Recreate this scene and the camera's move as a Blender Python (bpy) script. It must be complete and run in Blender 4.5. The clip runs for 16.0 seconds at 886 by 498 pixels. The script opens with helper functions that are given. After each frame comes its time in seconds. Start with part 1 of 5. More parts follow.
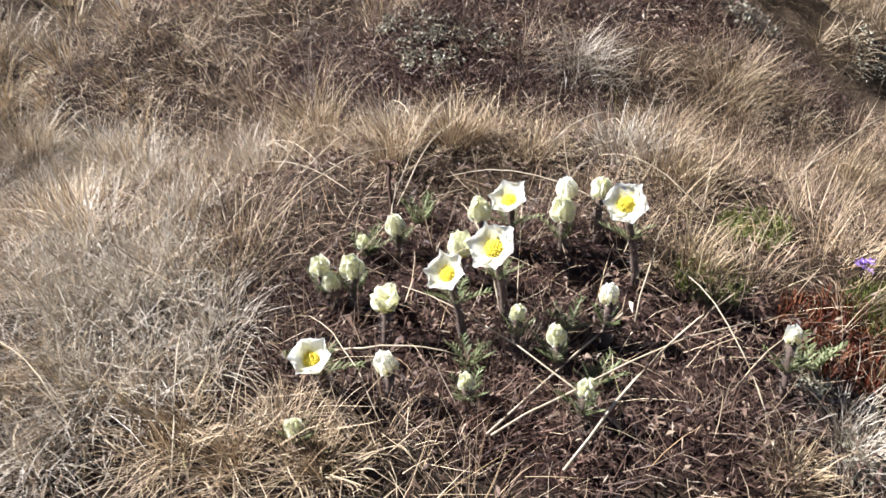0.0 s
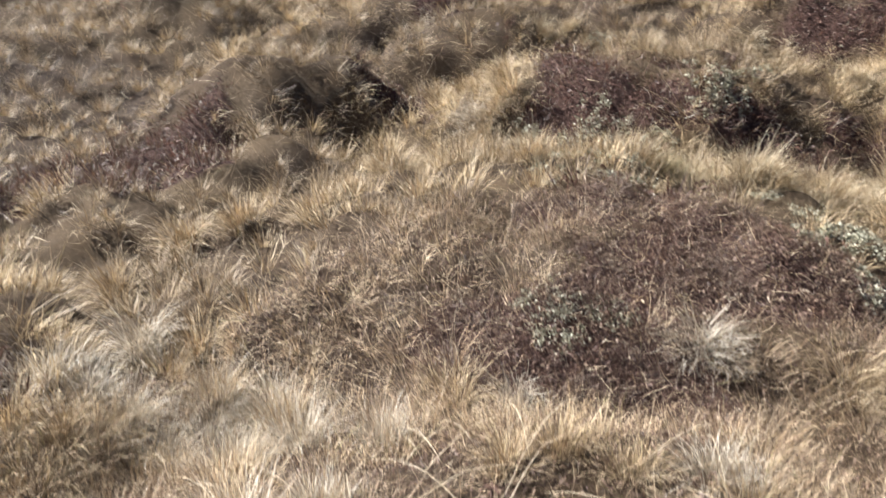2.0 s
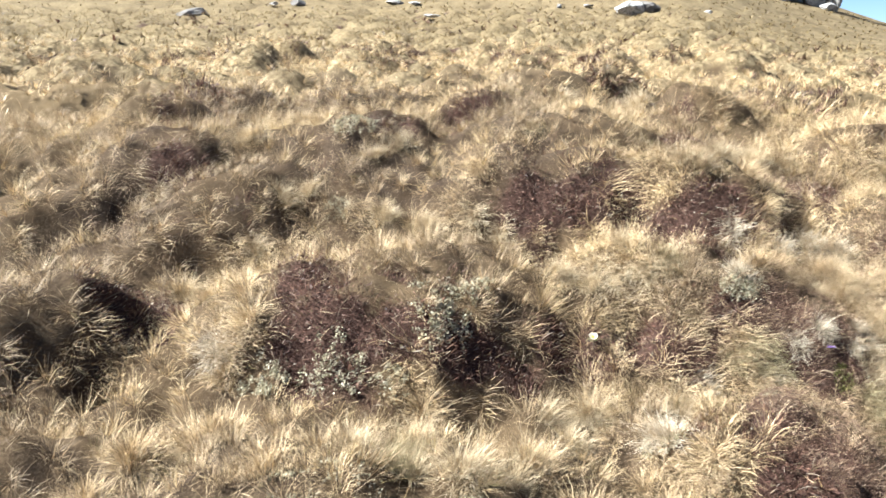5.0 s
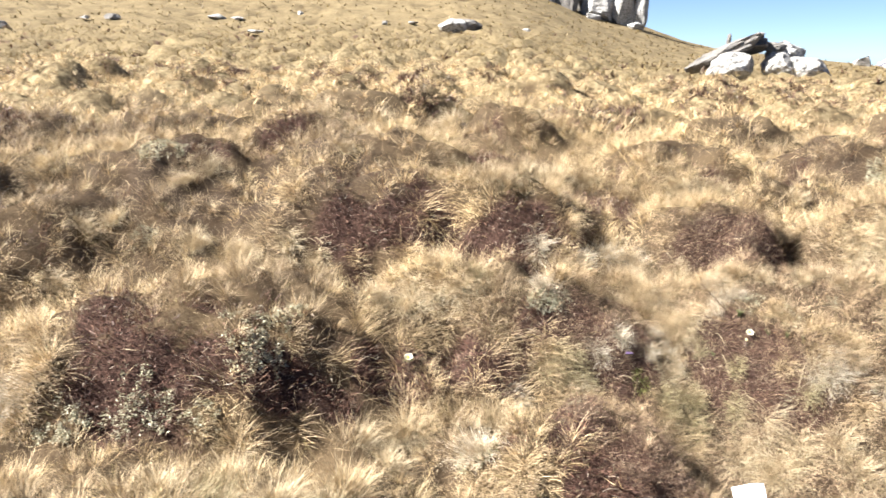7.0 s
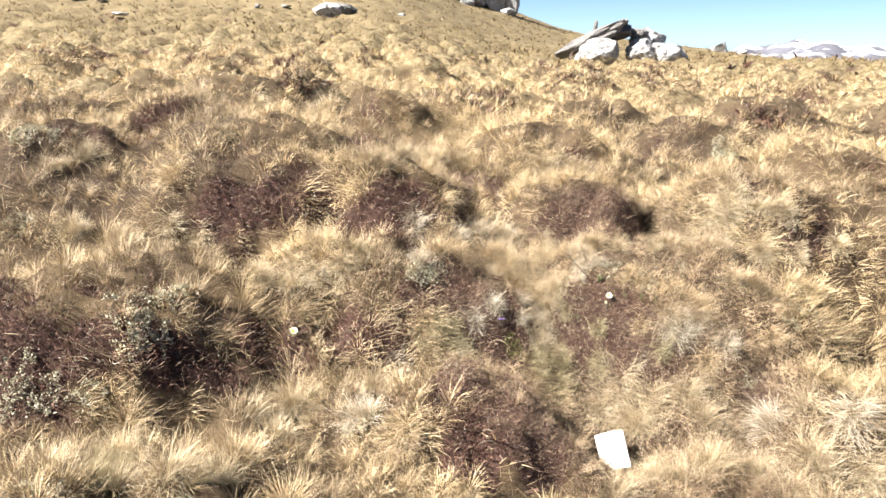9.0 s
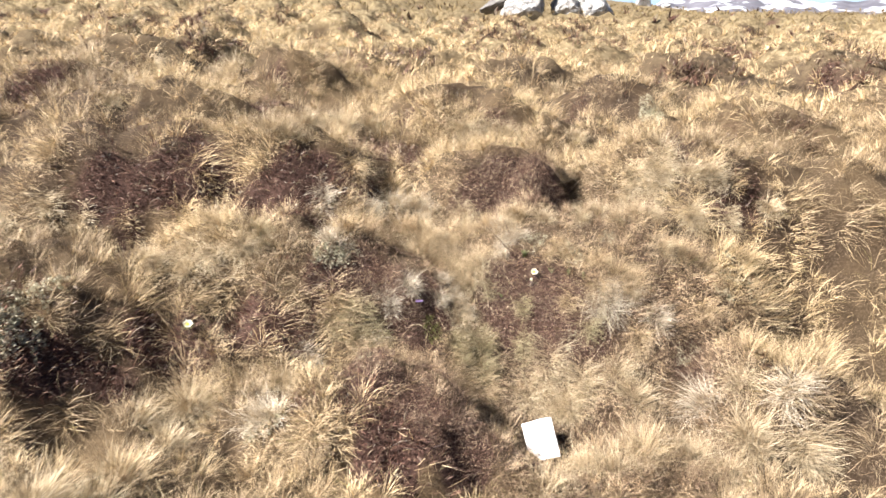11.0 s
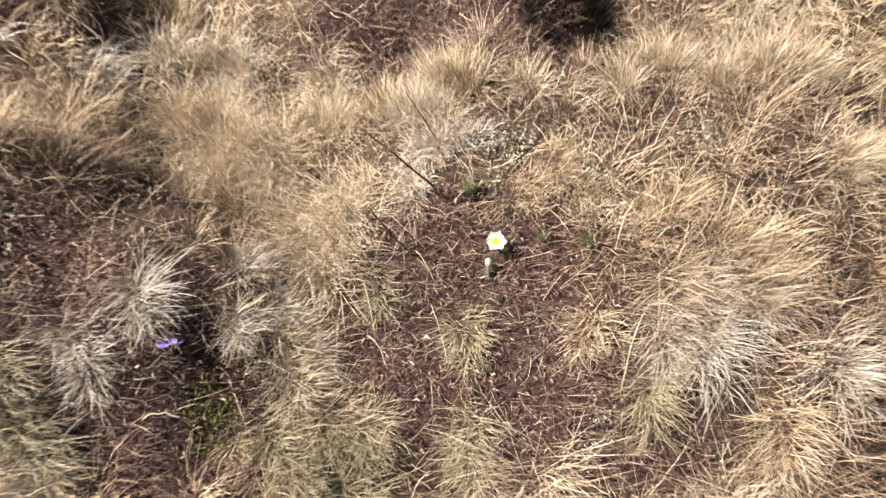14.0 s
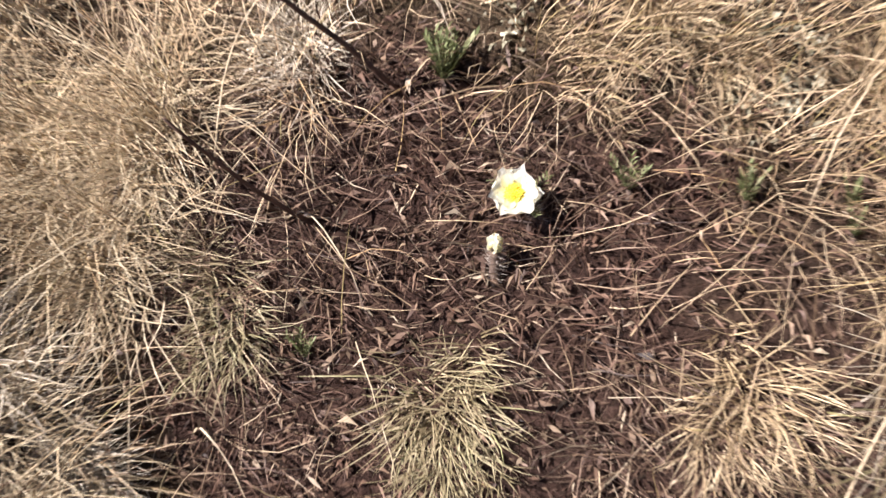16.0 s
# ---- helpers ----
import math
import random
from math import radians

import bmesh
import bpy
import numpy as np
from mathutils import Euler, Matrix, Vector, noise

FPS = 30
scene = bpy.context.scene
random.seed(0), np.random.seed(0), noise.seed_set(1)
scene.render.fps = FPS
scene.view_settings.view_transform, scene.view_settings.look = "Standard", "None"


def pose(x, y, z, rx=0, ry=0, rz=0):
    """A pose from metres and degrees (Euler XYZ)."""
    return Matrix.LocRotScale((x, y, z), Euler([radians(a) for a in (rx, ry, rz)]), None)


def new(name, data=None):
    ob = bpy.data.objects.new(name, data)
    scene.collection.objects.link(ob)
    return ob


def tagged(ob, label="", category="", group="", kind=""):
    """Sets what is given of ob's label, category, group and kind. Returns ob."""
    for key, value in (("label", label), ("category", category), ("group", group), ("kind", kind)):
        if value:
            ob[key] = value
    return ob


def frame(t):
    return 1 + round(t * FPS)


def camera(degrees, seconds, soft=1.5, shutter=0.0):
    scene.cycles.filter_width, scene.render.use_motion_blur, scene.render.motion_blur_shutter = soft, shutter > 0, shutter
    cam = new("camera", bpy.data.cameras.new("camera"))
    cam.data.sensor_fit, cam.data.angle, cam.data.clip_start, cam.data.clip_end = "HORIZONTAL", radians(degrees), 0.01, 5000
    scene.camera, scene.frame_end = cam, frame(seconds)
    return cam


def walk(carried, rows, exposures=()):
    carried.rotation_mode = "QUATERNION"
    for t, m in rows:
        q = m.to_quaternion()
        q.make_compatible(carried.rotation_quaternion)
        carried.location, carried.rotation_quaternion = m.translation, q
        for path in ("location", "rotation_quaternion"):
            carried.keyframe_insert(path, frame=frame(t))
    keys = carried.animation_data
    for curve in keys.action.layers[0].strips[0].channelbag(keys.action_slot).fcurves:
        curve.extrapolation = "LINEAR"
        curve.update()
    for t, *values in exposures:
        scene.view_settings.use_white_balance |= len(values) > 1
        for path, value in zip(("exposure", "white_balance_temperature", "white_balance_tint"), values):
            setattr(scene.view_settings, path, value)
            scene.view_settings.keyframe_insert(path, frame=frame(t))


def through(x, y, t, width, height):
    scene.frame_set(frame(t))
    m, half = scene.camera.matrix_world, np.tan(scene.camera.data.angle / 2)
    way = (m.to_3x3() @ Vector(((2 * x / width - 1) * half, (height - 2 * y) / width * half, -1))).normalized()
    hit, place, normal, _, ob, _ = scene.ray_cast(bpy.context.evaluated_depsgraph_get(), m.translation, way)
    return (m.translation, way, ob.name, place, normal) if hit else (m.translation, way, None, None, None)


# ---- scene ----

# ------------------------------------------------------------------ camera
# seconds, x, y, z, pitch, roll, yaw
PATH = [
    (0.0, 0.000, 0.000, 0.000, -19.53, -1.22, 0.00),
    (0.5, 0.026, -0.037, 0.026, -18.64, -0.55, 2.60),
    (1.0, 0.059, -0.078, 0.070, -16.33, -0.21, 5.74),
    (1.5, 0.062, -0.103, 0.139, -13.12, -1.52, 8.43),
    (2.0, 0.072, -0.088, 0.233, -10.16, -1.95, 12.09),
    (2.5, 0.127, 0.003, 0.434, -11.34, -0.84, 14.28),
    (3.0, 0.160, 0.052, 0.796, -16.35, 0.42, 11.53),
    (3.5, 0.184, 0.029, 1.011, -17.20, 0.05, 6.19),
    (4.0, 0.183, 0.022, 1.119, -16.16, -0.45, 1.34),
    (4.2, 0.184, 0.009, 1.150, -15.57, -0.36, 0.31),
    (6.3, 0.301, -0.047, 1.269, -12.41, 0.20, -9.15),
    (6.5, 0.305, -0.044, 1.266, -12.47, 0.11, -10.62),
    (7.0, 0.312, -0.042, 1.268, -12.74, -0.10, -13.88),
    (7.5, 0.335, -0.035, 1.269, -12.97, -0.16, -16.31),
    (8.0, 0.338, -0.076, 1.271, -13.15, -0.25, -18.22),
    (8.5, 0.311, -0.151, 1.269, -13.41, -0.34, -20.12),
    (9.0, 0.268, -0.215, 1.271, -13.69, -0.37, -21.95),
    (9.2, 0.255, -0.230, 1.280, -13.85, -0.50, -22.53),
    (11.3, 0.568, 0.177, 1.261, -17.01, 0.03, -26.97),
    (11.5, 0.676, 0.350, 1.230, -17.48, 0.08, -26.94),
    (12.0, 0.928, 0.708, 1.172, -19.63, 0.08, -26.79),
    (12.5, 1.195, 1.035, 1.070, -21.76, 0.78, -26.01),
    (13.0, 1.383, 1.261, 0.957, -22.79, 1.42, -25.32),
    (13.5, 1.539, 1.489, 0.880, -25.05, 1.99, -25.07),
    (14.0, 1.652, 1.709, 0.801, -27.34, 2.23, -25.72),
    (14.5, 1.739, 1.910, 0.736, -30.54, 1.79, -27.27),
    (15.0, 1.822, 2.074, 0.667, -33.46, 1.70, -28.45),
    (15.5, 1.897, 2.218, 0.595, -36.49, 1.62, -29.11),
    (16.0, 1.943, 2.323, 0.526, -38.11, 1.37, -29.33),
]
EXPO = [(0.0, 1.56, 5650, 14), (1.5, 1.85, 5800, 12), (2.5, 1.94, 5900, 10), (3.2, 2.03, 5850, 7), (4.0, 2.27, 5750, 5), (6.5, 2.34, 6350, 10), (9.2, 2.30, 6350, 10), (11.5, 2.06, 6350, 14),
        (13.5, 2.00, 6200, 15), (16.0, 1.53, 6200, 19)]
cam = camera(54.8, 16.0, soft=1.52, shutter=0.45)
walk(cam, [(r[0], pose(r[1], r[2], r[3], 90 + r[4], r[5], r[6])) for r in PATH], EXPO)

# ------------------------------------------------------------------ light
SUN_DIR = Vector((-0.95, 0.12, 0.88)).normalized()   # towards the sun
SUN_ELEV = math.asin(SUN_DIR.z)
SUN_AZ = math.atan2(SUN_DIR.x, SUN_DIR.y)

world = bpy.data.worlds.new("alpine_sky")
scene.world = world
world.use_nodes = True
wn = world.node_tree
wn.nodes.clear()
sky = wn.nodes.new("ShaderNodeTexSky")
sky.sky_type = 'NISHITA'
sky.sun_disc = False
sky.sun_elevation = SUN_ELEV
sky.sun_rotation = SUN_AZ
sky.altitude = 1900
sky.air_density = 0.45
sky.ozone_density = 2.0
sky.dust_density = 0.6
bg = wn.nodes.new("ShaderNodeBackground")
bg.inputs["Strength"].default_value = 0.037
wo = wn.nodes.new("ShaderNodeOutputWorld")
wn.links.new(sky.outputs[0], bg.inputs[0])
wn.links.new(bg.outputs[0], wo.inputs[0])

sun_data = bpy.data.lights.new("sun", 'SUN')
sun_data.energy = 5.0
sun_data.angle = radians(0.55)
sun_data.color = (1.0, 0.95, 0.88)
sun = new("sun", sun_data)
sun.matrix_world = Matrix.Translation((0, 0, 30)) @ (-SUN_DIR).to_track_quat("-Z", "Y").to_matrix().to_4x4()


# ------------------------------------------------------------------ materials
def mat_base(name):
    m = bpy.data.materials.new(name)
    m.use_nodes = True
    nt = m.node_tree
    nt.nodes.clear()
    out = nt.nodes.new("ShaderNodeOutputMaterial")
    return m, nt, out


def ramp(nt, fac, stops):
    r = nt.nodes.new("ShaderNodeValToRGB")
    while len(r.color_ramp.elements) < len(stops):
        r.color_ramp.elements.new(0.5)
    for e, (p, c) in zip(r.color_ramp.elements, stops):
        e.position = p
        e.color = (*c, 1)
    nt.links.new(fac, r.inputs[0])
    return r.outputs[0]


def tex_noise(nt, scale, detail=3, rough=0.55, coord="Object"):
    tc = nt.nodes.new("ShaderNodeTexCoord")
    n = nt.nodes.new("ShaderNodeTexNoise")
    n.inputs["Scale"].default_value = scale
    n.inputs["Detail"].default_value = detail
    n.inputs["Roughness"].default_value = rough
    nt.links.new(tc.outputs[coord], n.inputs["Vector"])
    return n.outputs[0]


def mix_col(nt, fac, a, b, mode='MIX'):
    m = nt.nodes.new("ShaderNodeMix")
    m.data_type = 'RGBA'
    m.blend_type = mode
    for sock, v in ((m.inputs[0], fac), (m.inputs[6], a), (m.inputs[7], b)):
        if isinstance(v, (int, float)):
            sock.default_value = v
        elif isinstance(v, tuple):
            sock.default_value = (*v, 1)
        else:
            nt.links.new(v, sock)
    return m.outputs[2]


def maprange(nt, v, a, b, c=0.0, d=1.0):
    m = nt.nodes.new("ShaderNodeMapRange")
    nt.links.new(v, m.inputs[0])
    for i, k in enumerate((a, b, c, d)):
        m.inputs[i + 1].default_value = k
    return m.outputs[0]


def principled(nt, out, col, rough=0.8, spec=0.3):
    b = nt.nodes.new("ShaderNodeBsdfPrincipled")
    if isinstance(col, tuple):
        b.inputs["Base Color"].default_value = (*col, 1)
    else:
        nt.links.new(col, b.inputs["Base Color"])
    b.inputs["Roughness"].default_value = rough
    b.inputs["Specular IOR Level"].default_value = spec
    nt.links.new(b.outputs[0], out.inputs[0])
    return b


def bump(nt, b, height, strength=0.5, dist=0.01):
    n = nt.nodes.new("ShaderNodeBump")
    n.inputs["Strength"].default_value = strength
    n.inputs["Distance"].default_value = dist
    nt.links.new(height, n.inputs["Height"])
    nt.links.new(n.outputs[0], b.inputs["Normal"])


def leaf_shader(nt, out, col, rough=0.6, through=0.35, spec=0.25):
    """Thin leaf: reflects, and lets part of the light through."""
    p = nt.nodes.new("ShaderNodeBsdfPrincipled")
    nt.links.new(col, p.inputs["Base Color"])
    p.inputs["Roughness"].default_value = rough
    p.inputs["Specular IOR Level"].default_value = spec
    t = nt.nodes.new("ShaderNodeBsdfTranslucent")
    nt.links.new(col, t.inputs["Color"])
    mx = nt.nodes.new("ShaderNodeMixShader")
    mx.inputs[0].default_value = through
    nt.links.new(p.outputs[0], mx.inputs[1])
    nt.links.new(t.outputs[0], mx.inputs[2])
    nt.links.new(mx.outputs[0], out.inputs[0])


def island_random(nt):
    return nt.nodes.new("ShaderNodeNewGeometry").outputs["Random Per Island"]


def blade_material(name, stops, patch_a, patch_b, patch_scale=1.3, through=0.2, amount=0.55):
    m, nt, out = mat_base(name)
    c = ramp(nt, island_random(nt), stops)
    n = tex_noise(nt, patch_scale, 3, 0.6)
    f = maprange(nt, n, 0.38, 0.62)
    tint = mix_col(nt, f, patch_a, patch_b)
    c = mix_col(nt, amount, c, tint, 'MULTIPLY')
    n2 = tex_noise(nt, patch_scale * 7, 2, 0.5)
    c = mix_col(nt, 0.8, c, mix_col(nt, maprange(nt, n2, 0.35, 0.65), (0.66, 0.62, 0.56), (1.25, 1.25, 1.22)), 'MULTIPLY')
    leaf_shader(nt, out, c, 0.55, through)
    return m


STRAW = [(0.0, (0.10, 0.072, 0.05)), (0.25, (0.25, 0.195, 0.132)), (0.5, (0.43, 0.355, 0.25)),
         (0.8, (0.63, 0.55, 0.415)), (0.94, (0.40, 0.30, 0.18)), (1.0, (0.22, 0.21, 0.10))]
M_GRASS = blade_material("dry_straw", STRAW, (1.3, 1.2, 0.98), (0.82, 0.75, 0.67), 1.6, 0.12, 0.9)
M_GRASS_SLOPE = blade_material("dry_straw_slope", STRAW, (1.5, 1.38, 1.1), (1.0, 0.9, 0.74), 1.1, 0.15, 0.9)
M_GRASS_FAR = blade_material("dry_straw_far", [(0.0, (0.065, 0.047, 0.026)), (0.3, (0.16, 0.122, 0.068)), (0.8, (0.31, 0.255, 0.152)), (1.0, (0.17, 0.155, 0.072))],
                             (1.1, 1.0, 0.78), (0.68, 0.6, 0.5), 0.55, 0.2, 0.9)
M_GRASS_NEAR = blade_material("fine_dead_straw", [(0.0, (0.06, 0.04, 0.03)), (0.3, (0.19, 0.14, 0.10)), (0.55, (0.42, 0.345, 0.25)),
                                                  (0.82, (0.63, 0.55, 0.425)), (0.94, (0.38, 0.27, 0.165)), (1.0, (0.24, 0.24, 0.12))],
                              (1.42, 1.31, 1.12), (0.98, 0.87, 0.76), 2.2, 0.15, 0.9)
M_TUFT_GREY = blade_material("grey_dead_blades", [(0.0, (0.28, 0.235, 0.175)), (0.5, (0.55, 0.48, 0.38)), (1.0, (0.76, 0.69, 0.58))],
                             (1, 1, 0.95), (0.9, 0.9, 0.9), 3.0)
M_TUFT_GOLD = blade_material("golden_blades", [(0.0, (0.24, 0.18, 0.11)), (0.5, (0.49, 0.405, 0.275)), (1.0, (0.68, 0.60, 0.45))],
                             (1, 0.95, 0.85), (0.95, 0.95, 0.95), 3.0)
M_TUFT_GREEN = blade_material("greenish_blades", [(0.0, (0.15, 0.115, 0.07)), (0.4, (0.31, 0.255, 0.155)), (0.75, (0.50, 0.42, 0.285)), (1.0, (0.25, 0.235, 0.12))],
                              (1, 1, 0.9), (0.9, 0.95, 0.85), 3.0)
M_LITTER = blade_material("heath_litter", [(0.0, (0.034, 0.021, 0.016)), (0.35, (0.112, 0.066, 0.050)), (0.68, (0.20, 0.130, 0.097)),
                                           (0.92, (0.29, 0.21, 0.15)), (1.0, (0.50, 0.42, 0.32))], (1.0, 0.90, 0.82), (0.82, 0.86, 0.78), 9.0, 0.15)
M_HEATH = blade_material("heath_sprigs", [(0.0, (0.032, 0.019, 0.016)), (0.35, (0.115, 0.060, 0.046)), (0.62, (0.22, 0.130, 0.098)),
                                          (0.80, (0.11, 0.096, 0.056)), (0.95, (0.26, 0.205, 0.16)), (1.0, (0.5, 0.46, 0.4))], (1.0, 0.88, 0.82), (0.8, 0.85, 0.78), 5.0, 0.2)
M_LICHEN = blade_material("pale_lichen", [(0.0, (0.15, 0.135, 0.085)), (0.5, (0.36, 0.34, 0.245)), (1.0, (0.58, 0.56, 0.44))],
                          (1, 1, 0.9), (0.95, 0.95, 0.95), 8.0, 0.15)
M_FEATHER = blade_material("feathery_green", [(0.0, (0.10, 0.115, 0.05)), (0.5, (0.19, 0.215, 0.105)), (1.0, (0.36, 0.375, 0.23))],
                           (1, 1, 0.8), (0.9, 1, 0.8), 20.0, 0.35)
M_MOSS = blade_material("moss", [(0.0, (0.10, 0.12, 0.03)), (0.5, (0.17, 0.20, 0.05)), (1.0, (0.25, 0.26, 0.09))],
                        (1, 1, 0.8), (0.95, 0.9, 0.7), 20.0, 0.3)
M_REDMOSS = blade_material("red_moss", [(0.0, (0.12, 0.03, 0.015)), (0.6, (0.22, 0.07, 0.03)), (1.0, (0.30, 0.14, 0.07))],
                           (1, 1, 1), (0.9, 0.8, 0.8), 20.0, 0.2)


def petal_material():
    m, nt, out = mat_base("white_petal")
    c = mix_col(nt, maprange(nt, tex_noise(nt, 160, 2), 0.3, 0.7), (0.94, 0.925, 0.80), (0.96, 0.95, 0.87))
    tc = nt.nodes.new("ShaderNodeTexCoord")
    sp = nt.nodes.new("ShaderNodeSeparateXYZ")
    nt.links.new(tc.outputs["Object"], sp.inputs[0])
    c = mix_col(nt, maprange(nt, sp.outputs["X"], 0.003, 0.010, 0.45, 0.0), c, (0.92, 0.86, 0.40))
    leaf_shader(nt, out, c, 0.5, 0.6, 0.2)
    return m


def bud_material():
    m, nt, out = mat_base("cream_bud_petal")
    c = mix_col(nt, maprange(nt, tex_noise(nt, 130, 3), 0.35, 0.65), (0.86, 0.85, 0.56), (0.93, 0.92, 0.76))
    leaf_shader(nt, out, c, 0.55, 0.45, 0.2)
    return m


def plain_material(name, a, b, scale, rough=0.7, spec=0.3):
    m, nt, out = mat_base(name)
    n = tex_noise(nt, scale, 4)
    c = mix_col(nt, maprange(nt, n, 0.3, 0.7), a, b)
    p = principled(nt, out, c, rough, spec)
    bump(nt, p, n, 0.4, 0.002)
    return m


M_PETAL = petal_material()
M_BUD = bud_material()
M_YELLOW = plain_material("yellow_stamens", (0.92, 0.68, 0.02), (0.96, 0.84, 0.12), 300, 0.6)
M_STEM = plain_material("hairy_stem", (0.07, 0.048, 0.038), (0.17, 0.12, 0.09), 200, 0.9)
M_DARKSTALK = plain_material("dead_dark_stalk", (0.05, 0.028, 0.02), (0.15, 0.085, 0.055), 90, 0.8)
M_STRAWSTALK = plain_material("pale_straw", (0.50, 0.39, 0.24), (0.68, 0.57, 0.40), 60, 0.55)
M_PURPLE = plain_material("violet_petal", (0.28, 0.16, 0.50), (0.45, 0.30, 0.68), 150, 0.5)
M_HAIR = plain_material("silver_hair", (0.22, 0.17, 0.13), (0.46, 0.40, 0.34), 200, 0.7)
M_PAPER = plain_material("white_paper", (0.80, 0.80, 0.79), (0.86, 0.86, 0.85), 40, 0.7)


def ground_material():
    m, nt, out = mat_base("hummocky_turf")
    at = nt.nodes.new("ShaderNodeAttribute")
    at.attribute_name = "heath"
    fine = tex_noise(nt, 110, 8, 0.72)
    mid = tex_noise(nt, 7, 4, 0.6)
    big = tex_noise(nt, 0.5, 4, 0.6)
    thatch = ramp(nt, fine, [(0.32, (0.018, 0.012, 0.008)), (0.5, (0.055, 0.038, 0.026)), (0.68, (0.16, 0.12, 0.08))])
    thatch = mix_col(nt, maprange(nt, mid, 0.42, 0.66, 0, 0.6), thatch, (0.09, 0.06, 0.035))
    thatch = mix_col(nt, maprange(nt, big, 0.4, 0.65, 0, 0.4), thatch, (0.24, 0.17, 0.085))
    sw = nt.nodes.new("ShaderNodeAttribute")
    sw.attribute_name = "sward"
    closed = ramp(nt, tex_noise(nt, 14, 6, 0.7), [(0.36, (0.065, 0.046, 0.026)), (0.5, (0.18, 0.138, 0.076)), (0.62, (0.31, 0.25, 0.15))])
    closed = mix_col(nt, maprange(nt, tex_noise(nt, 1.4, 4, 0.65), 0.45, 0.7, 0, 0.5), closed, (0.15, 0.105, 0.05))
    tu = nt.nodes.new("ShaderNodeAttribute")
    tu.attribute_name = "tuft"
    # gaps between tufts painted darker: the shade between them put into the colour
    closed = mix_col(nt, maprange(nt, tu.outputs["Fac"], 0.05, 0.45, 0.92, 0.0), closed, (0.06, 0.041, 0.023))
    closed = mix_col(nt, maprange(nt, sw.outputs["Fac"], 1.0, 2.0, 0.0, 0.6), closed, mix_col(nt, maprange(nt, tex_noise(nt, 0.9, 6, 0.7), 0.38, 0.62), (0.075, 0.056, 0.03), (0.19, 0.148, 0.082)))
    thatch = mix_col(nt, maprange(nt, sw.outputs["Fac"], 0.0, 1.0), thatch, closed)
    # peat under the heath, and the shade painted through the same mask
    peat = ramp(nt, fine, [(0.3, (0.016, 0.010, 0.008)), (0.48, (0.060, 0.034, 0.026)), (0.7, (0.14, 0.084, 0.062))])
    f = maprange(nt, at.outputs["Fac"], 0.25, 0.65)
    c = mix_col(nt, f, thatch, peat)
    b = principled(nt, out, c, 0.95, 0.1)
    bump(nt, b, fine, 1.0, 0.015)
    return m


def rock_material(name, stops):
    m, nt, out = mat_base(name)
    n1 = tex_noise(nt, 1.2, 6, 0.65)
    n2 = tex_noise(nt, 9, 6, 0.7)
    c = ramp(nt, n1, stops)
    c = mix_col(nt, maprange(nt, n2, 0.47, 0.62, 0, 0.85), c, (0.09, 0.087, 0.083))
    b = principled(nt, out, c, 0.9, 0.2)
    bump(nt, b, n2, 0.9, 0.06)
    return m


def mountain_material():
    m, nt, out = mat_base("snow_streaked_mountain")
    tc = nt.nodes.new("ShaderNodeTexCoord")
    mp = nt.nodes.new("ShaderNodeMapping")
    mp.inputs["Scale"].default_value = (0.011, 0.011, 0.035)
    nt.links.new(tc.outputs["Object"], mp.inputs[0])
    n = nt.nodes.new("ShaderNodeTexNoise")
    n.inputs["Scale"].default_value = 1.0
    n.inputs["Detail"].default_value = 5
    nt.links.new(mp.outputs[0], n.inputs["Vector"])
    # blue-grey tint puts the haze of distance into the rock colour
    rockc = mix_col(nt, maprange(nt, tex_noise(nt, 0.02, 5), 0.35, 0.65), (0.075, 0.074, 0.088), (0.125, 0.122, 0.140))
    c = mix_col(nt, maprange(nt, n.outputs[0], 0.52, 0.58), rockc, (0.50, 0.52, 0.56))
    principled(nt, out, c, 0.9, 0.1)
    return m


M_GROUND = ground_material()
M_ROCK = rock_material("pale_limestone", [(0.3, (0.24, 0.23, 0.215)), (0.5, (0.38, 0.37, 0.35)), (0.7, (0.50, 0.49, 0.47))])
# darker copy for grey stones, the shade of their dark sides in its colour
M_ROCK_SHADED = rock_material("shaded_grey_rock", [(0.3, (0.10, 0.093, 0.085)), (0.5, (0.17, 0.158, 0.145)), (0.7, (0.26, 0.245, 0.225))])
M_MOUNTAIN = mountain_material()

# ------------------------------------------------------------------ shape of the ground
EYE = (0.28, -0.05, 1.27)
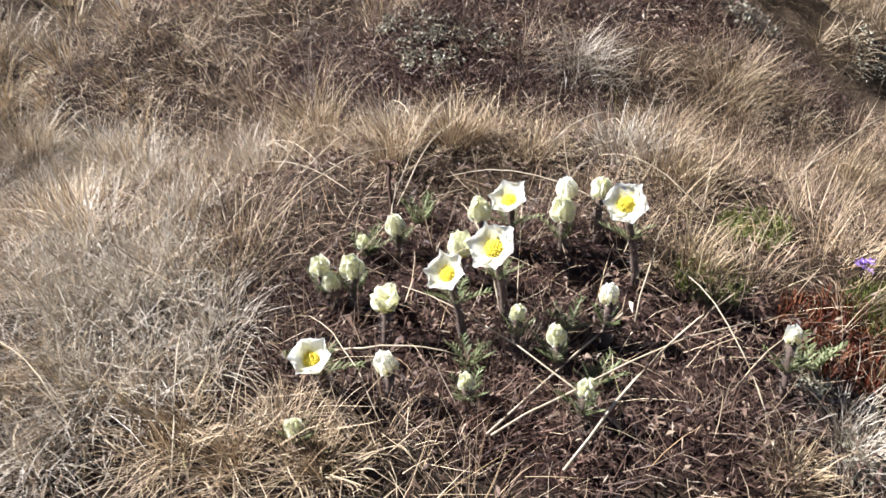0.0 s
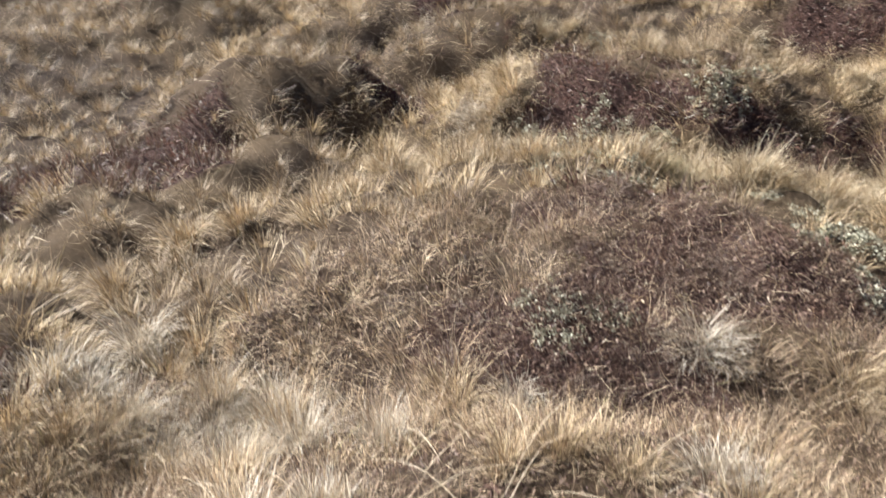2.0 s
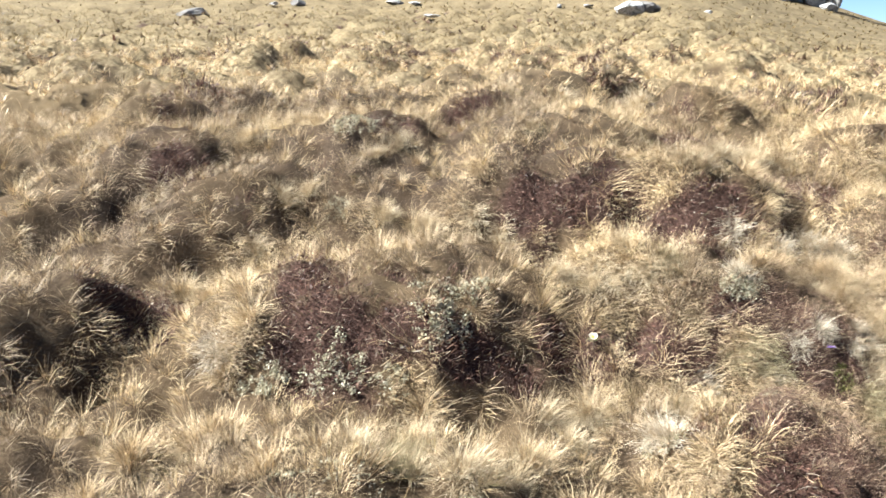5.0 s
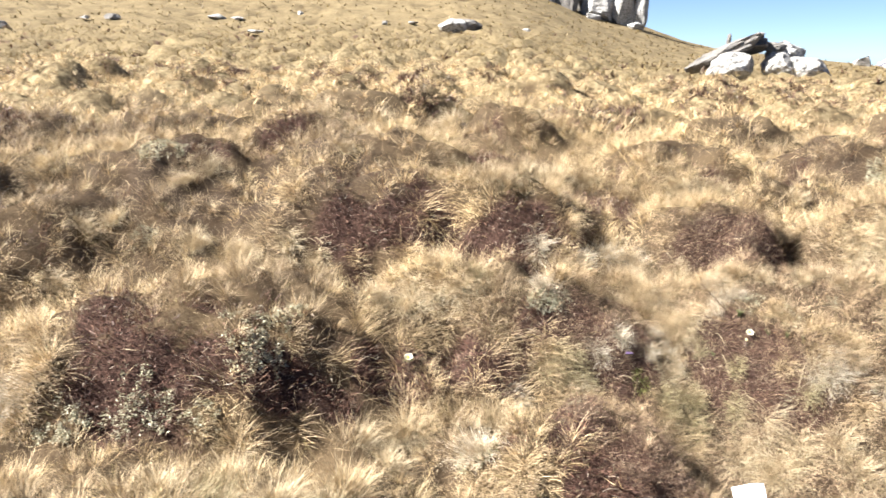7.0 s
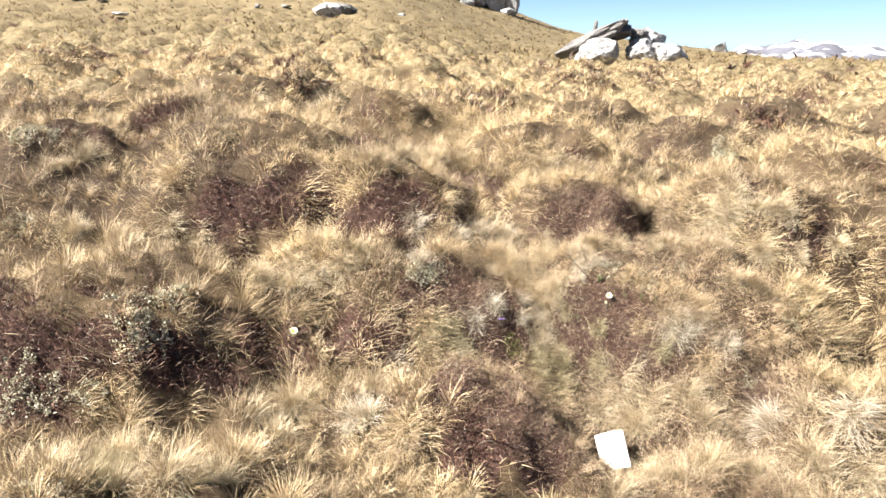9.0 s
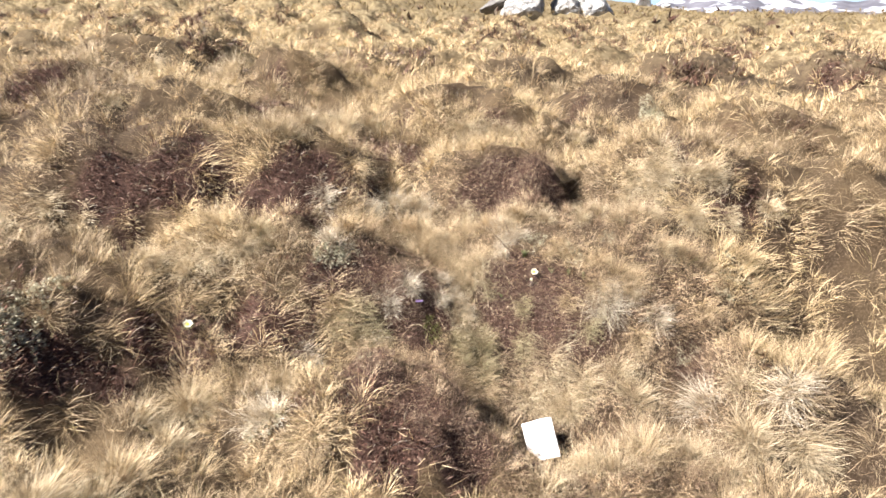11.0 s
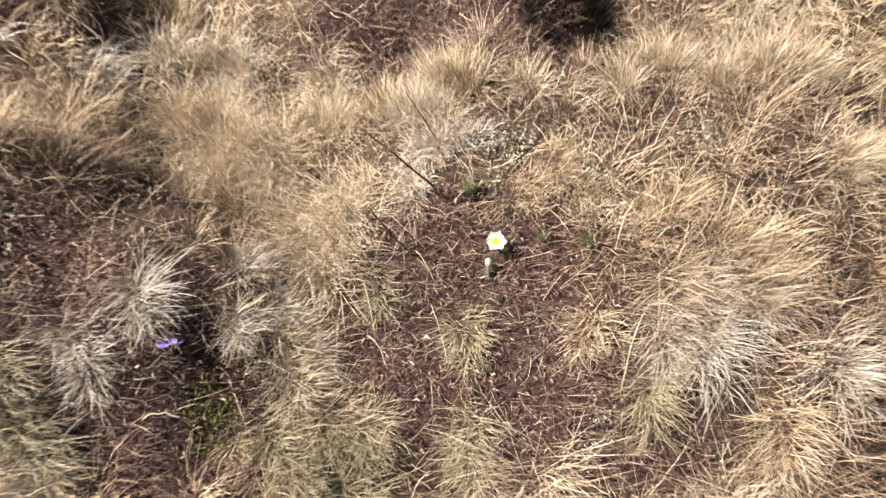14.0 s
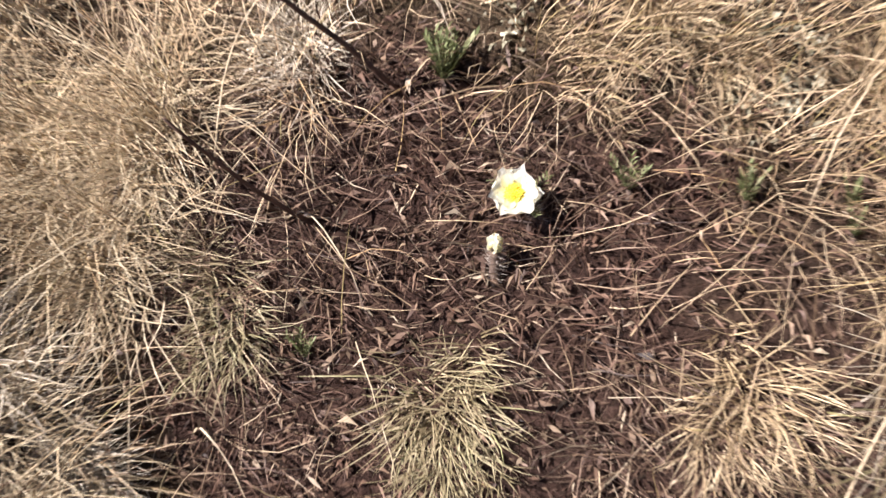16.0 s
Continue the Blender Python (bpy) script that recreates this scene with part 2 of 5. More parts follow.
# hummocks: x, y, half width, half depth, turn, height
BUMPS = [
    (0.16, 3.10, 0.76, 0.40, -3, 0.31), (1.30, 3.02, 0.62, 0.30, -20, 0.25), (2.42, 2.64, 0.58, 0.33, -38, 0.27),
    (0.90, 3.72, 0.46, 0.28, -9, 0.20), (1.52, 3.50, 0.46, 0.27, -16, 0.25), (2.33, 3.17, 0.40, 0.25, -30, 0.23),
    (3.10, 2.85, 0.46, 0.30, -43, 0.29), (0.75, 4.90, 0.32, 0.22, -4, 0.17), (0.04, 4.44, 0.36, 0.24, 3, 0.12),
    (-0.97, 4.17, 0.33, 0.23, 17, 0.17), (-1.10, 4.75, 0.30, 0.21, 17, 0.17), (-0.60, 3.85, 0.34, 0.23, 13, 0.17),
    (1.05, 4.25, 0.49, 0.34, -10, 0.17), (2.60, 4.00, 0.44, 0.31, -30, 0.17), (3.60, 4.00, 0.35, 0.24, -39, 0.18),
    (3.95, 3.30, 0.37, 0.26, -47, 0.17), (3.62, 2.60, 0.45, 0.27, -48, 0.24), (2.84, 1.96, 0.43, 0.24, -50, 0.21),
    (-1.21, 3.04, 0.46, 0.31, 23, 0.28), (-1.03, 2.28, 0.32, 0.19, 28, 0.17), (-1.35, 3.95, 0.32, 0.22, 21, 0.13),
    (-0.81, 3.74, 0.34, 0.18, 15, 0.17), (-1.23, 1.94, 0.35, 0.32, 37, 0.12), (0.01, 1.84, 0.92, 0.67, -4, 0.24),
    (1.42, 2.35, 0.42, 0.30, -26, 0.20), (1.62, 2.88, 0.34, 0.22, -22, 0.20), (2.76, 2.52, 0.40, 0.30, -40, 0.27),
    (0.08, 0.77, 0.70, 0.50, 0, 0.24),
]
# heath patches: x, y, half width, half depth, turn
# some lie over hollows and add their shade as dark colour
SPOTS = [
    (1.17, 2.81, 0.15, 0.08, -8), (2.14, 2.62, 0.13, 0.08, -33), (2.18, 2.51, 0.16, 0.07, -35), (-1.44, 2.50, 0.25, 0.31, 32), (-1.52, 2.25, 0.22, 0.29, 36),
    (0.33, 1.58, 0.27, 0.12, -7), (-0.04, 1.36, 0.19, 0.08, 7), (0.07, 1.80, 0.14, 0.06, 2), (0.02, 0.69, 0.17, 0.12, -2),
    (-0.11, 0.68, 0.06, 0.06, 9), (0.13, 0.57, 0.07, 0.07, -13), (0.07, 1.30, 0.25, 0.10, -3), (0.27, 0.61, 0.08, 0.09, -24),
    (-0.09, 1.26, 0.11, 0.05, 4), (2.10, 2.68, 0.10, 0.05, -25), (2.15, 2.57, 0.08, 0.07, -30), (2.26, 2.61, 0.07, 0.05, -34),
    (2.16, 2.55, 0.05, 0.05, -39), (2.10, 2.66, 0.07, 0.05, -25), (2.10, 2.57, 0.07, 0.05, -28), (0.06, 0.56, 0.12, 0.05, -6),
    (0.20, 0.54, 0.10, 0.05, -20), (2.18, 2.61, 0.17, 0.09, -34), (2.11, 2.64, 0.13, 0.09, -32), (2.20, 2.52, 0.10, 0.07, -35),
    (-1.08, 5.22, 0.23, 0.31, 15), (0.62, 4.74, 0.26, 0.09, -4), (0.19, 4.32, 0.13, 0.09, 1), (-0.85, 4.03, 0.18, 0.09, 16),
    (1.11, 3.52, 0.16, 0.09, -13), (0.81, 3.43, 0.06, 0.09, -8), (1.46, 3.32, 0.25, 0.13, -19), (2.04, 3.65, 0.18, 0.21, -25),
    (2.37, 3.02, 0.22, 0.12, -34), (2.50, 2.99, 0.08, 0.09, -36), (-0.12, 3.05, 0.12, 0.13, 8), (-0.05, 2.83, 0.16, 0.09, 7),
    (0.46, 2.79, 0.24, 0.09, -3), (0.24, 2.82, 0.15, 0.09, 1), (0.99, 2.86, 0.25, 0.09, -13), (1.59, 2.85, 0.18, 0.08, -24),
    (1.76, 2.74, 0.12, 0.09, -28), (1.45, 2.18, 0.26, 0.09, -27), (1.12, 2.43, 0.06, 0.09, -18), (0.97, 3.56, 0.29, 0.09, -10),
    (-1.16, 2.24, 0.10, 0.17, 31), (0.29, 1.71, 0.16, 0.09, -4), (0.41, 1.60, 0.22, 0.09, -9), (0.07, 1.80, 0.15, 0.09, 3),
    (0.12, 1.37, 0.18, 0.11, -2), (0.33, 1.65, 0.22, 0.10, -8), (-0.04, 2.83, 0.18, 0.19, 4), (0.35, 2.78, 0.18, 0.09, -4),
    (-0.81, 3.20, 0.17, 0.18, 17), (0.99, 2.85, 0.26, 0.09, -13), (1.65, 2.74, 0.14, 0.09, -25), (1.37, 3.36, 0.19, 0.09, -4),
    (2.00, 3.60, 0.10, 0.16, -17), (2.29, 3.03, 0.23, 0.09, -29), (2.44, 2.99, 0.12, 0.09, -33), (1.77, 2.74, 0.06, 0.09, -19),
    (1.41, 2.46, 0.09, 0.15, -9), (2.07, 2.68, 0.09, 0.09, -28), (2.15, 2.53, 0.09, 0.09, -33), (1.44, 2.87, 0.07, 0.09, 4),
    (0.97, 2.87, 0.24, 0.09, -1), (1.54, 2.83, 0.22, 0.09, -16), (0.94, 2.88, 0.15, 0.09, -12), (1.31, 2.17, 0.12, 0.13, -28),
]
# looser heath, mixed with grass
SOFT_SPOTS = [
    (2.65, 2.10, 0.16, 0.06, -45), (0.49, 1.48, 0.19, 0.10, -19), (2.65, 2.20, 0.12, 0.05, -49), (-0.58, 3.69, 0.21, 0.09, 13),
    (-0.60, 5.29, 0.43, 0.14, 10), (-0.94, 4.61, 0.16, 0.22, 15), (0.68, 3.82, 0.14, 0.16, -6), (1.11, 3.74, 0.20, 0.19, -12),
    (0.75, 3.61, 0.16, 0.09, -7), (2.13, 3.14, 0.13, 0.09, -30), (1.79, 4.54, 0.21, 0.23, -18), (2.43, 4.00, 0.20, 0.09, -28),
    (2.52, 3.81, 0.19, 0.13, -30), (2.66, 5.13, 0.16, 0.15, -24), (3.33, 3.97, 0.14, 0.15, -37), (0.16, 3.15, 0.21, 0.09, 3),
    (0.40, 2.90, 0.24, 0.15, -2), (1.40, 2.33, 0.27, 0.23, -25), (-0.20, 2.76, 0.11, 0.09, 10), (-0.14, 3.98, 0.12, 0.09, 6),
    (1.52, 5.04, 0.15, 0.22, -13), (2.83, 2.94, 0.18, 0.09, -39), (3.11, 2.66, 0.12, 0.09, -45), (3.19, 2.85, 0.18, 0.25, -44),
    (3.37, 3.96, 0.19, 0.09, -37), (4.29, 3.89, 0.21, 0.28, -44), (2.42, 3.91, 0.23, 0.11, -27), (-1.51, 2.27, 0.23, 0.17, 37),
    (1.10, 2.83, 0.11, 0.09, 3), (1.47, 2.84, 0.26, 0.09, -21), (1.67, 2.62, 0.13, 0.09, -7),
]
# black hollows between the hummocks: x, y, radius, depth
HOLLOWS = [
    (1.93, 2.26, 0.24, 0.10), (1.04, 2.96, 0.10, 0.16), (1.82, 2.47, 0.09, 0.08), (2.49, 2.94, 0.09, 0.12),
    (1.21, 3.50, 0.09, 0.14), (2.61, 3.02, 0.08, 0.12), (0.81, 3.43, 0.08, 0.10), (-0.82, 3.12, 0.12, 0.13),
    (-0.88, 2.85, 0.09, 0.10),
]



def lattice(ix, iy, seed):
    h = (ix.astype(np.int64) * 374761393 + iy.astype(np.int64) * 668265263 + seed * 974634777) & 0x7fffffff
    h = ((h ^ (h >> 13)) * 1274126177) & 0x7fffffff
    h = (h ^ (h >> 16)) & 0xffff
    return h / 65535.0


def vnoise(x, y, seed=0):
    ix, iy = np.floor(x), np.floor(y)
    fx, fy = x - ix, y - iy
    fx, fy = fx * fx * (3 - 2 * fx), fy * fy * (3 - 2 * fy)
    a, b = lattice(ix, iy, seed), lattice(ix + 1, iy, seed)
    c, d = lattice(ix, iy + 1, seed), lattice(ix + 1, iy + 1, seed)
    return (a * (1 - fx) + b * fx) * (1 - fy) + (c * (1 - fx) + d * fx) * fy


def fbm(x, y, seed=0, octaves=3):
    s, a, t = 0.0, 1.0, 0.0
    for i in range(octaves):
        s = s + a * vnoise(x * 2 ** i + 17.3 * i, y * 2 ** i - 9.1 * i, seed + i)
        t += a
        a *= 0.5
    return s / t


def smooth(a, b, v):
    t = np.clip((v - a) / (b - a), 0, 1)
    return t * t * (3 - 2 * t)


# more hummocks further off, on an uneven grid; heath on many near sides also paints their shade
rng = np.random.default_rng(7)
FAR_BUMPS, FAR_SPOTS = [], []
for gx in np.arange(-30, 45, 0.98):
    for gy in np.arange(-3, 48, 0.98):
        bx, by = gx + rng.uniform(-0.4, 0.4), gy + rng.uniform(-0.4, 0.4)
        r = math.hypot(bx - EYE[0], by - EYE[1])
        keep = rng.random()
        w, h, ang = rng.uniform(0.30, 0.56), rng.uniform(0.20, 0.38), rng.uniform(-40, 40)
        side, has = rng.uniform(-0.3, 0.5), rng.random()
        sw = rng.uniform(0.35, 0.65)
        az = math.degrees(math.atan2(bx - EYE[0], by - EYE[1]))
        if r > 42 or abs(az - 8) > 75 or keep > 0.85 or r < 1.5:
            continue
        if any(math.hypot(bx - b[0], by - b[1]) < 0.8 * b[2] + 0.45 for b in BUMPS):
            continue
        if bx < 1.2 and by < 2.2 and bx > -1.0:
            continue
        if 1.4 < bx < 2.9 and 0.8 < by < 3.1:
            continue
        FAR_BUMPS.append((bx, by, w, w * rng.uniform(0.7, 1.0), ang, h * (0.74 if r < 9 else 0.85)))
        if has < (0.46 if r < 9 else 0.55):
            vx, vy = (EYE[0] - bx) / r, (EYE[1] - by) / r
            FAR_SPOTS.append((bx + vx * w * 0.45 - vy * side * w * -1, by + vy * w * 0.45 + vx * side * w * -1, w * sw, w * 0.55, -az))

AZ_SKY = [-180, -120, -70, -30, 15, 20, 23, 27, 29.5, 31, 36, 38, 41, 43, 45, 50, 75, 120, 180]
EL_SKY = [-6, -5, 1, 6.5, 6.2, 4.3, 2.9, 1.75, 0.9, 0.55, -0.08, -0.3, -0.6, -0.88, -1.1, -1.5, -2.3, -5, -6]
LOGD = np.log([5, 10, 22, 40, 75])


def base_height(x, y):
    near = -0.674 - 0.015 * x + 0.243 * y + 0.30 * smooth(3.0, 3.9, 0.924 * y + 0.382 * x)   # the foot of a bank, then its rise
    dx, dy = x - EYE[0], y - EYE[1]
    D = np.maximum(np.hypot(dx, dy), 0.01)
    az = np.degrees(np.arctan2(dx, dy))
    esky = np.interp(az, AZ_SKY, EL_SKY)
    left = 1 - smooth(17, 31, az)
    back = smooth(70, 130, np.abs(az))
    prof = []
    for k, (l, r, b) in enumerate(((-6.0, -6.8, -18), (-2.3, -3.4, -12), (-0.3, -1.82, -9), (1.4, -1.25, -7.5), (0, 0, 0))):
        e = l * left + r * (1 - left)
        e = e * (1 - back) + b * back
        prof.append(esky if k == 4 else e)
    ld = np.log(np.clip(D, 5, 75))
    e = prof[0]
    for k in range(4):
        f = np.clip((ld - LOGD[k]) / (LOGD[k + 1] - LOGD[k]), 0, 1)
        e = e + (prof[k + 1] - prof[k]) * f
    Dc = np.minimum(D, 75)
    far = EYE[2] + Dc * np.tan(np.radians(e)) - np.maximum(D - 75, 0) * 0.06
    far = np.maximum(far, -60)
    w = smooth(3.5, 6.0, D)
    return near * (1 - w) + far * w


def tuft_mask(x, y, cell, seed):
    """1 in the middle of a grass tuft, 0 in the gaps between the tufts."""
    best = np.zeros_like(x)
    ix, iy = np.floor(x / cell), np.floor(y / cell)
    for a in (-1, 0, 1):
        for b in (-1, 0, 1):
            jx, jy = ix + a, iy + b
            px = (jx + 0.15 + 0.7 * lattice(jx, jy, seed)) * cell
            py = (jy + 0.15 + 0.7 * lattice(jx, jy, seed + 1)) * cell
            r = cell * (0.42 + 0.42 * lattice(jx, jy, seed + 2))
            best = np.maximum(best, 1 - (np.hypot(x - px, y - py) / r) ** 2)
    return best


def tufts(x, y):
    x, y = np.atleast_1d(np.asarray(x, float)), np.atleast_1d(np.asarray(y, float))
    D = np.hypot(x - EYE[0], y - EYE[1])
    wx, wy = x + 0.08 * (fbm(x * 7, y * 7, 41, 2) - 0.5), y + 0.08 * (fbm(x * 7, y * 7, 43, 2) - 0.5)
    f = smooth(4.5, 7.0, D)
    return tuft_mask(wx, wy, 0.22, 90) * (1 - f) + tuft_mask(wx, wy, 0.56, 95) * f


def tuft_rise(x, y):
    """Height of the tufts; the flowery mounds are smoother."""
    D = np.hypot(x - EYE[0], y - EYE[1])
    a = np.hypot((x - 0.08) / 0.75, (y - 0.85) / 0.8)
    b = np.hypot((x - 2.1) / 0.5, (y - 2.6) / 0.4)
    calm = smooth(0.8, 1.2, np.minimum(a, b))
    return (0.055 + 0.12 * smooth(4.5, 8.0, D)) * (0.1 + 0.9 * calm) * (1 - smooth(45, 75, D))


def bump_field(x, y, items):
    acc = np.zeros_like(x)
    for bx, by, w, d, ang, h in items:
        m = (np.abs(x - bx) < 1.7 * w) & (np.abs(y - by) < 1.7 * w)
        if not m.any():
            continue
        c, s = math.cos(radians(ang)), math.sin(radians(ang))
        u, v = x[m] - bx, y[m] - by
        r = np.hypot((u * c + v * s) / w, (-u * s + v * c) / d)
        acc[m] += (h / (1 + (r / 0.88) ** 4.6)) ** 4
    return acc


def mounds(x, y):
    wx = x + 0.10 * (fbm(x * 3.1, y * 3.1, 3) - 0.5)
    wy = y + 0.10 * (fbm(x * 3.1, y * 3.1, 5) - 0.5)
    return base_height(x, y) + (bump_field(wx, wy, BUMPS) + bump_field(wx, wy, FAR_BUMPS)) ** 0.25


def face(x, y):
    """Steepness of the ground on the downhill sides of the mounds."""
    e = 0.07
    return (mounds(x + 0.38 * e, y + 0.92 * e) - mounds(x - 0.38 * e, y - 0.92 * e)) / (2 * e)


def height_exact(x, y):
    x, y = np.atleast_1d(np.asarray(x, float)), np.atleast_1d(np.asarray(y, float))
    D = np.hypot(x - EYE[0], y - EYE[1])
    z = mounds(x, y)
    z = z + 0.05 * (fbm(x * 5, y * 5, 11, 2) - 0.5) * (1 - smooth(40, 80, D)) + 0.25 * (fbm(x * 0.3, y * 0.3, 21, 3) - 0.5) * smooth(7, 20, D)
    z = z + tuft_rise(x, y) * (tufts(x, y) - 0.5) + 0.03 * (fbm(x * 8, y * 8, 61, 1) - 0.5) * (1 - smooth(5, 9, D))
    for hx, hy, r, d in HOLLOWS:
        z = z - d * np.exp(-(np.hypot(x - hx, y - hy) / r) ** 4)
    return z


def heath_shade_exact(x, y):
    x, y = np.atleast_1d(np.asarray(x, float)), np.atleast_1d(np.asarray(y, float))
    f = np.zeros_like(x)
    wob = 0.8 * (fbm(x * 8, y * 8, 31, 4) - 0.5) * 2
    tu = tufts(x, y)
    for (bx, by, w, d, ang), top in [(q, 1.0) for q in SPOTS] + [(q, 0.72) for q in SOFT_SPOTS + FAR_SPOTS]:
        q = 2.2 * max(w, d)
        m = (np.abs(x - bx) < q) & (np.abs(y - by) < q)
        if not m.any():
            continue
        c, s = math.cos(radians(ang)), math.sin(radians(ang))
        u, v = x[m] - bx, y[m] - by
        r = np.hypot((u * c + v * s) / w, (-u * s + v * c) / d)
        through = 1 - smooth(0.45, 0.9, tu[m]) * 0.3 if top == 1 else 1 - smooth(0.12, 0.55, tu[m]) * 0.85
        f[m] = np.maximum(f[m], top * through * (1 - smooth(0.75, 1.35, r + wob[m])))
    # steep far faces get heath, which also puts their shade into the colour
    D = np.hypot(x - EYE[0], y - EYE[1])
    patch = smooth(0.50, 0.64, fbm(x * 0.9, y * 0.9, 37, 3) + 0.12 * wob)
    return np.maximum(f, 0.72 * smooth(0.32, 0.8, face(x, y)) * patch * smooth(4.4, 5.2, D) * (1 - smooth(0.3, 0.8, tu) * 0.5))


# heights and heath on a fine grid over the near ground, read between the grid points
GX0, GY0, GSTEP, GNX, GNY = -9.5, -1.0, 0.025, 880, 570
gxx, gyy = np.meshgrid(GX0 + GSTEP * np.arange(GNX), GY0 + GSTEP * np.arange(GNY))
GRID_Z = height_exact(gxx.ravel(), gyy.ravel()).reshape(GNY, GNX)
GRID_H = heath_shade_exact(gxx.ravel(), gyy.ravel()).reshape(GNY, GNX)


def from_grid(x, y, table, exact):
    x, y = np.atleast_1d(np.asarray(x, float)), np.atleast_1d(np.asarray(y, float))
    u, v = (x - GX0) / GSTEP, (y - GY0) / GSTEP
    inside = (u >= 0) & (v >= 0) & (u < GNX - 1) & (v < GNY - 1)
    out = np.zeros_like(x)
    ui, vi = u[inside], v[inside]
    i, j = ui.astype(int), vi.astype(int)
    fu, fv = ui - i, vi - j
    out[inside] = (table[j, i] * (1 - fu) + table[j, i + 1] * fu) * (1 - fv) + (table[j + 1, i] * (1 - fu) + table[j + 1, i + 1] * fu) * fv
    if not inside.all():
        out[~inside] = exact(x[~inside], y[~inside])
    return out


def ground_z(x, y):
    return from_grid(x, y, GRID_Z, height_exact)


def heath_shade_at(x, y):
    return from_grid(x, y, GRID_H, heath_shade_exact)


def mesh_from(name, verts, faces_flat, counts, material, smooth_faces=True):
    me = bpy.data.meshes.new(name)
    me.vertices.add(len(verts))
    me.vertices.foreach_set("co", np.asarray(verts, np.float32).ravel())
    counts = np.asarray(counts, np.int32)
    starts = np.concatenate([[0], np.cumsum(counts)[:-1]]).astype(np.int32)
    me.loops.add(int(counts.sum()))
    me.loops.foreach_set("vertex_index", np.asarray(faces_flat, np.int32))
    me.polygons.add(len(counts))
    me.polygons.foreach_set("loop_start", starts)
    me.polygons.foreach_set("loop_total", counts)
    if smooth_faces:
        me.polygons.foreach_set("use_smooth", np.ones(len(counts), bool))
    me.materials.append(material)
    me.update()
    me.validate()
    return me


# the ground: one sheet in rings round the place, fine near the camera's way
def build_ground():
    cx, cy = 0.8, 1.0
    radii = [0.0]
    r = 0.06
    while r < 2600:
        radii.append(r)
        r *= 1.016 if r < 16 else 1.017 if r < 90 else 1.12
        if r < 3.2:
            r = max(r, radii[-1] + 0.022) if r > 0.6 else r
    radii = np.array(radii[1:])
    naz = 350
    # finer steps ahead than behind
    a = np.linspace(0, 2 * np.pi, naz, endpoint=False)
    a = a + 0.62 * np.sin(a)
    a = a + radians(12) + np.pi
    R, A = np.meshgrid(radii, a, indexing="ij")
    X, Y = cx + R * np.sin(A), cy + R * np.cos(A)
    X, Y = X.ravel(), Y.ravel()
    Z = ground_z(X, Y) - 0.016 * np.clip(tuft_rise(X, Y) / 0.05, 0, 1)
    verts = np.column_stack([X, Y, Z])
    centre = np.array([[cx, cy, ground_z(cx, cy)[0]]])
    n = len(radii)
    i, j = np.meshgrid(np.arange(n - 1), np.arange(naz), indexing="ij")
    j2 = (j + 1) % naz
    quads = np.stack([i * naz + j, i * naz + j2, (i + 1) * naz + j2, (i + 1) * naz + j], -1).reshape(-1, 4)
    tris = np.stack([np.full(naz, n * naz), (np.arange(naz) + 1) % naz, np.arange(naz)], -1)
    me = mesh_from("ground", np.vstack([verts, centre]), np.concatenate([quads.ravel(), tris.ravel()]),
                   [4] * len(quads) + [3] * naz, M_GROUND)
    if me.polygons[0].normal.z < 0:
        me.flip_normals()
    far_off = np.hypot(X - EYE[0], Y - EYE[1])
    sw = np.append(smooth(4.8, 9, far_off) + smooth(12, 24, far_off), 0.0).astype(np.float32)
    sa = me.attributes.new("sward", 'FLOAT', 'POINT')
    sa.data.foreach_set("value", sw)
    # mask for the shade painted between the tufts
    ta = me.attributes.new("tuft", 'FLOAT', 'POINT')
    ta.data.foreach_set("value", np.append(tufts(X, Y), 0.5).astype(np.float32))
    # heath, together with the painted shade of the mounds' faces
    h = np.append(heath_shade_at(X, Y), 0.0).astype(np.float32)
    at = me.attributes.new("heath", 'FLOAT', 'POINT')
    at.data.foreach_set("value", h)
    ob = new("ground", me)
    return tagged(ob, "hummocky alpine turf of dry grass and dark heath", "ground", kind="structure")


ground = build_ground()


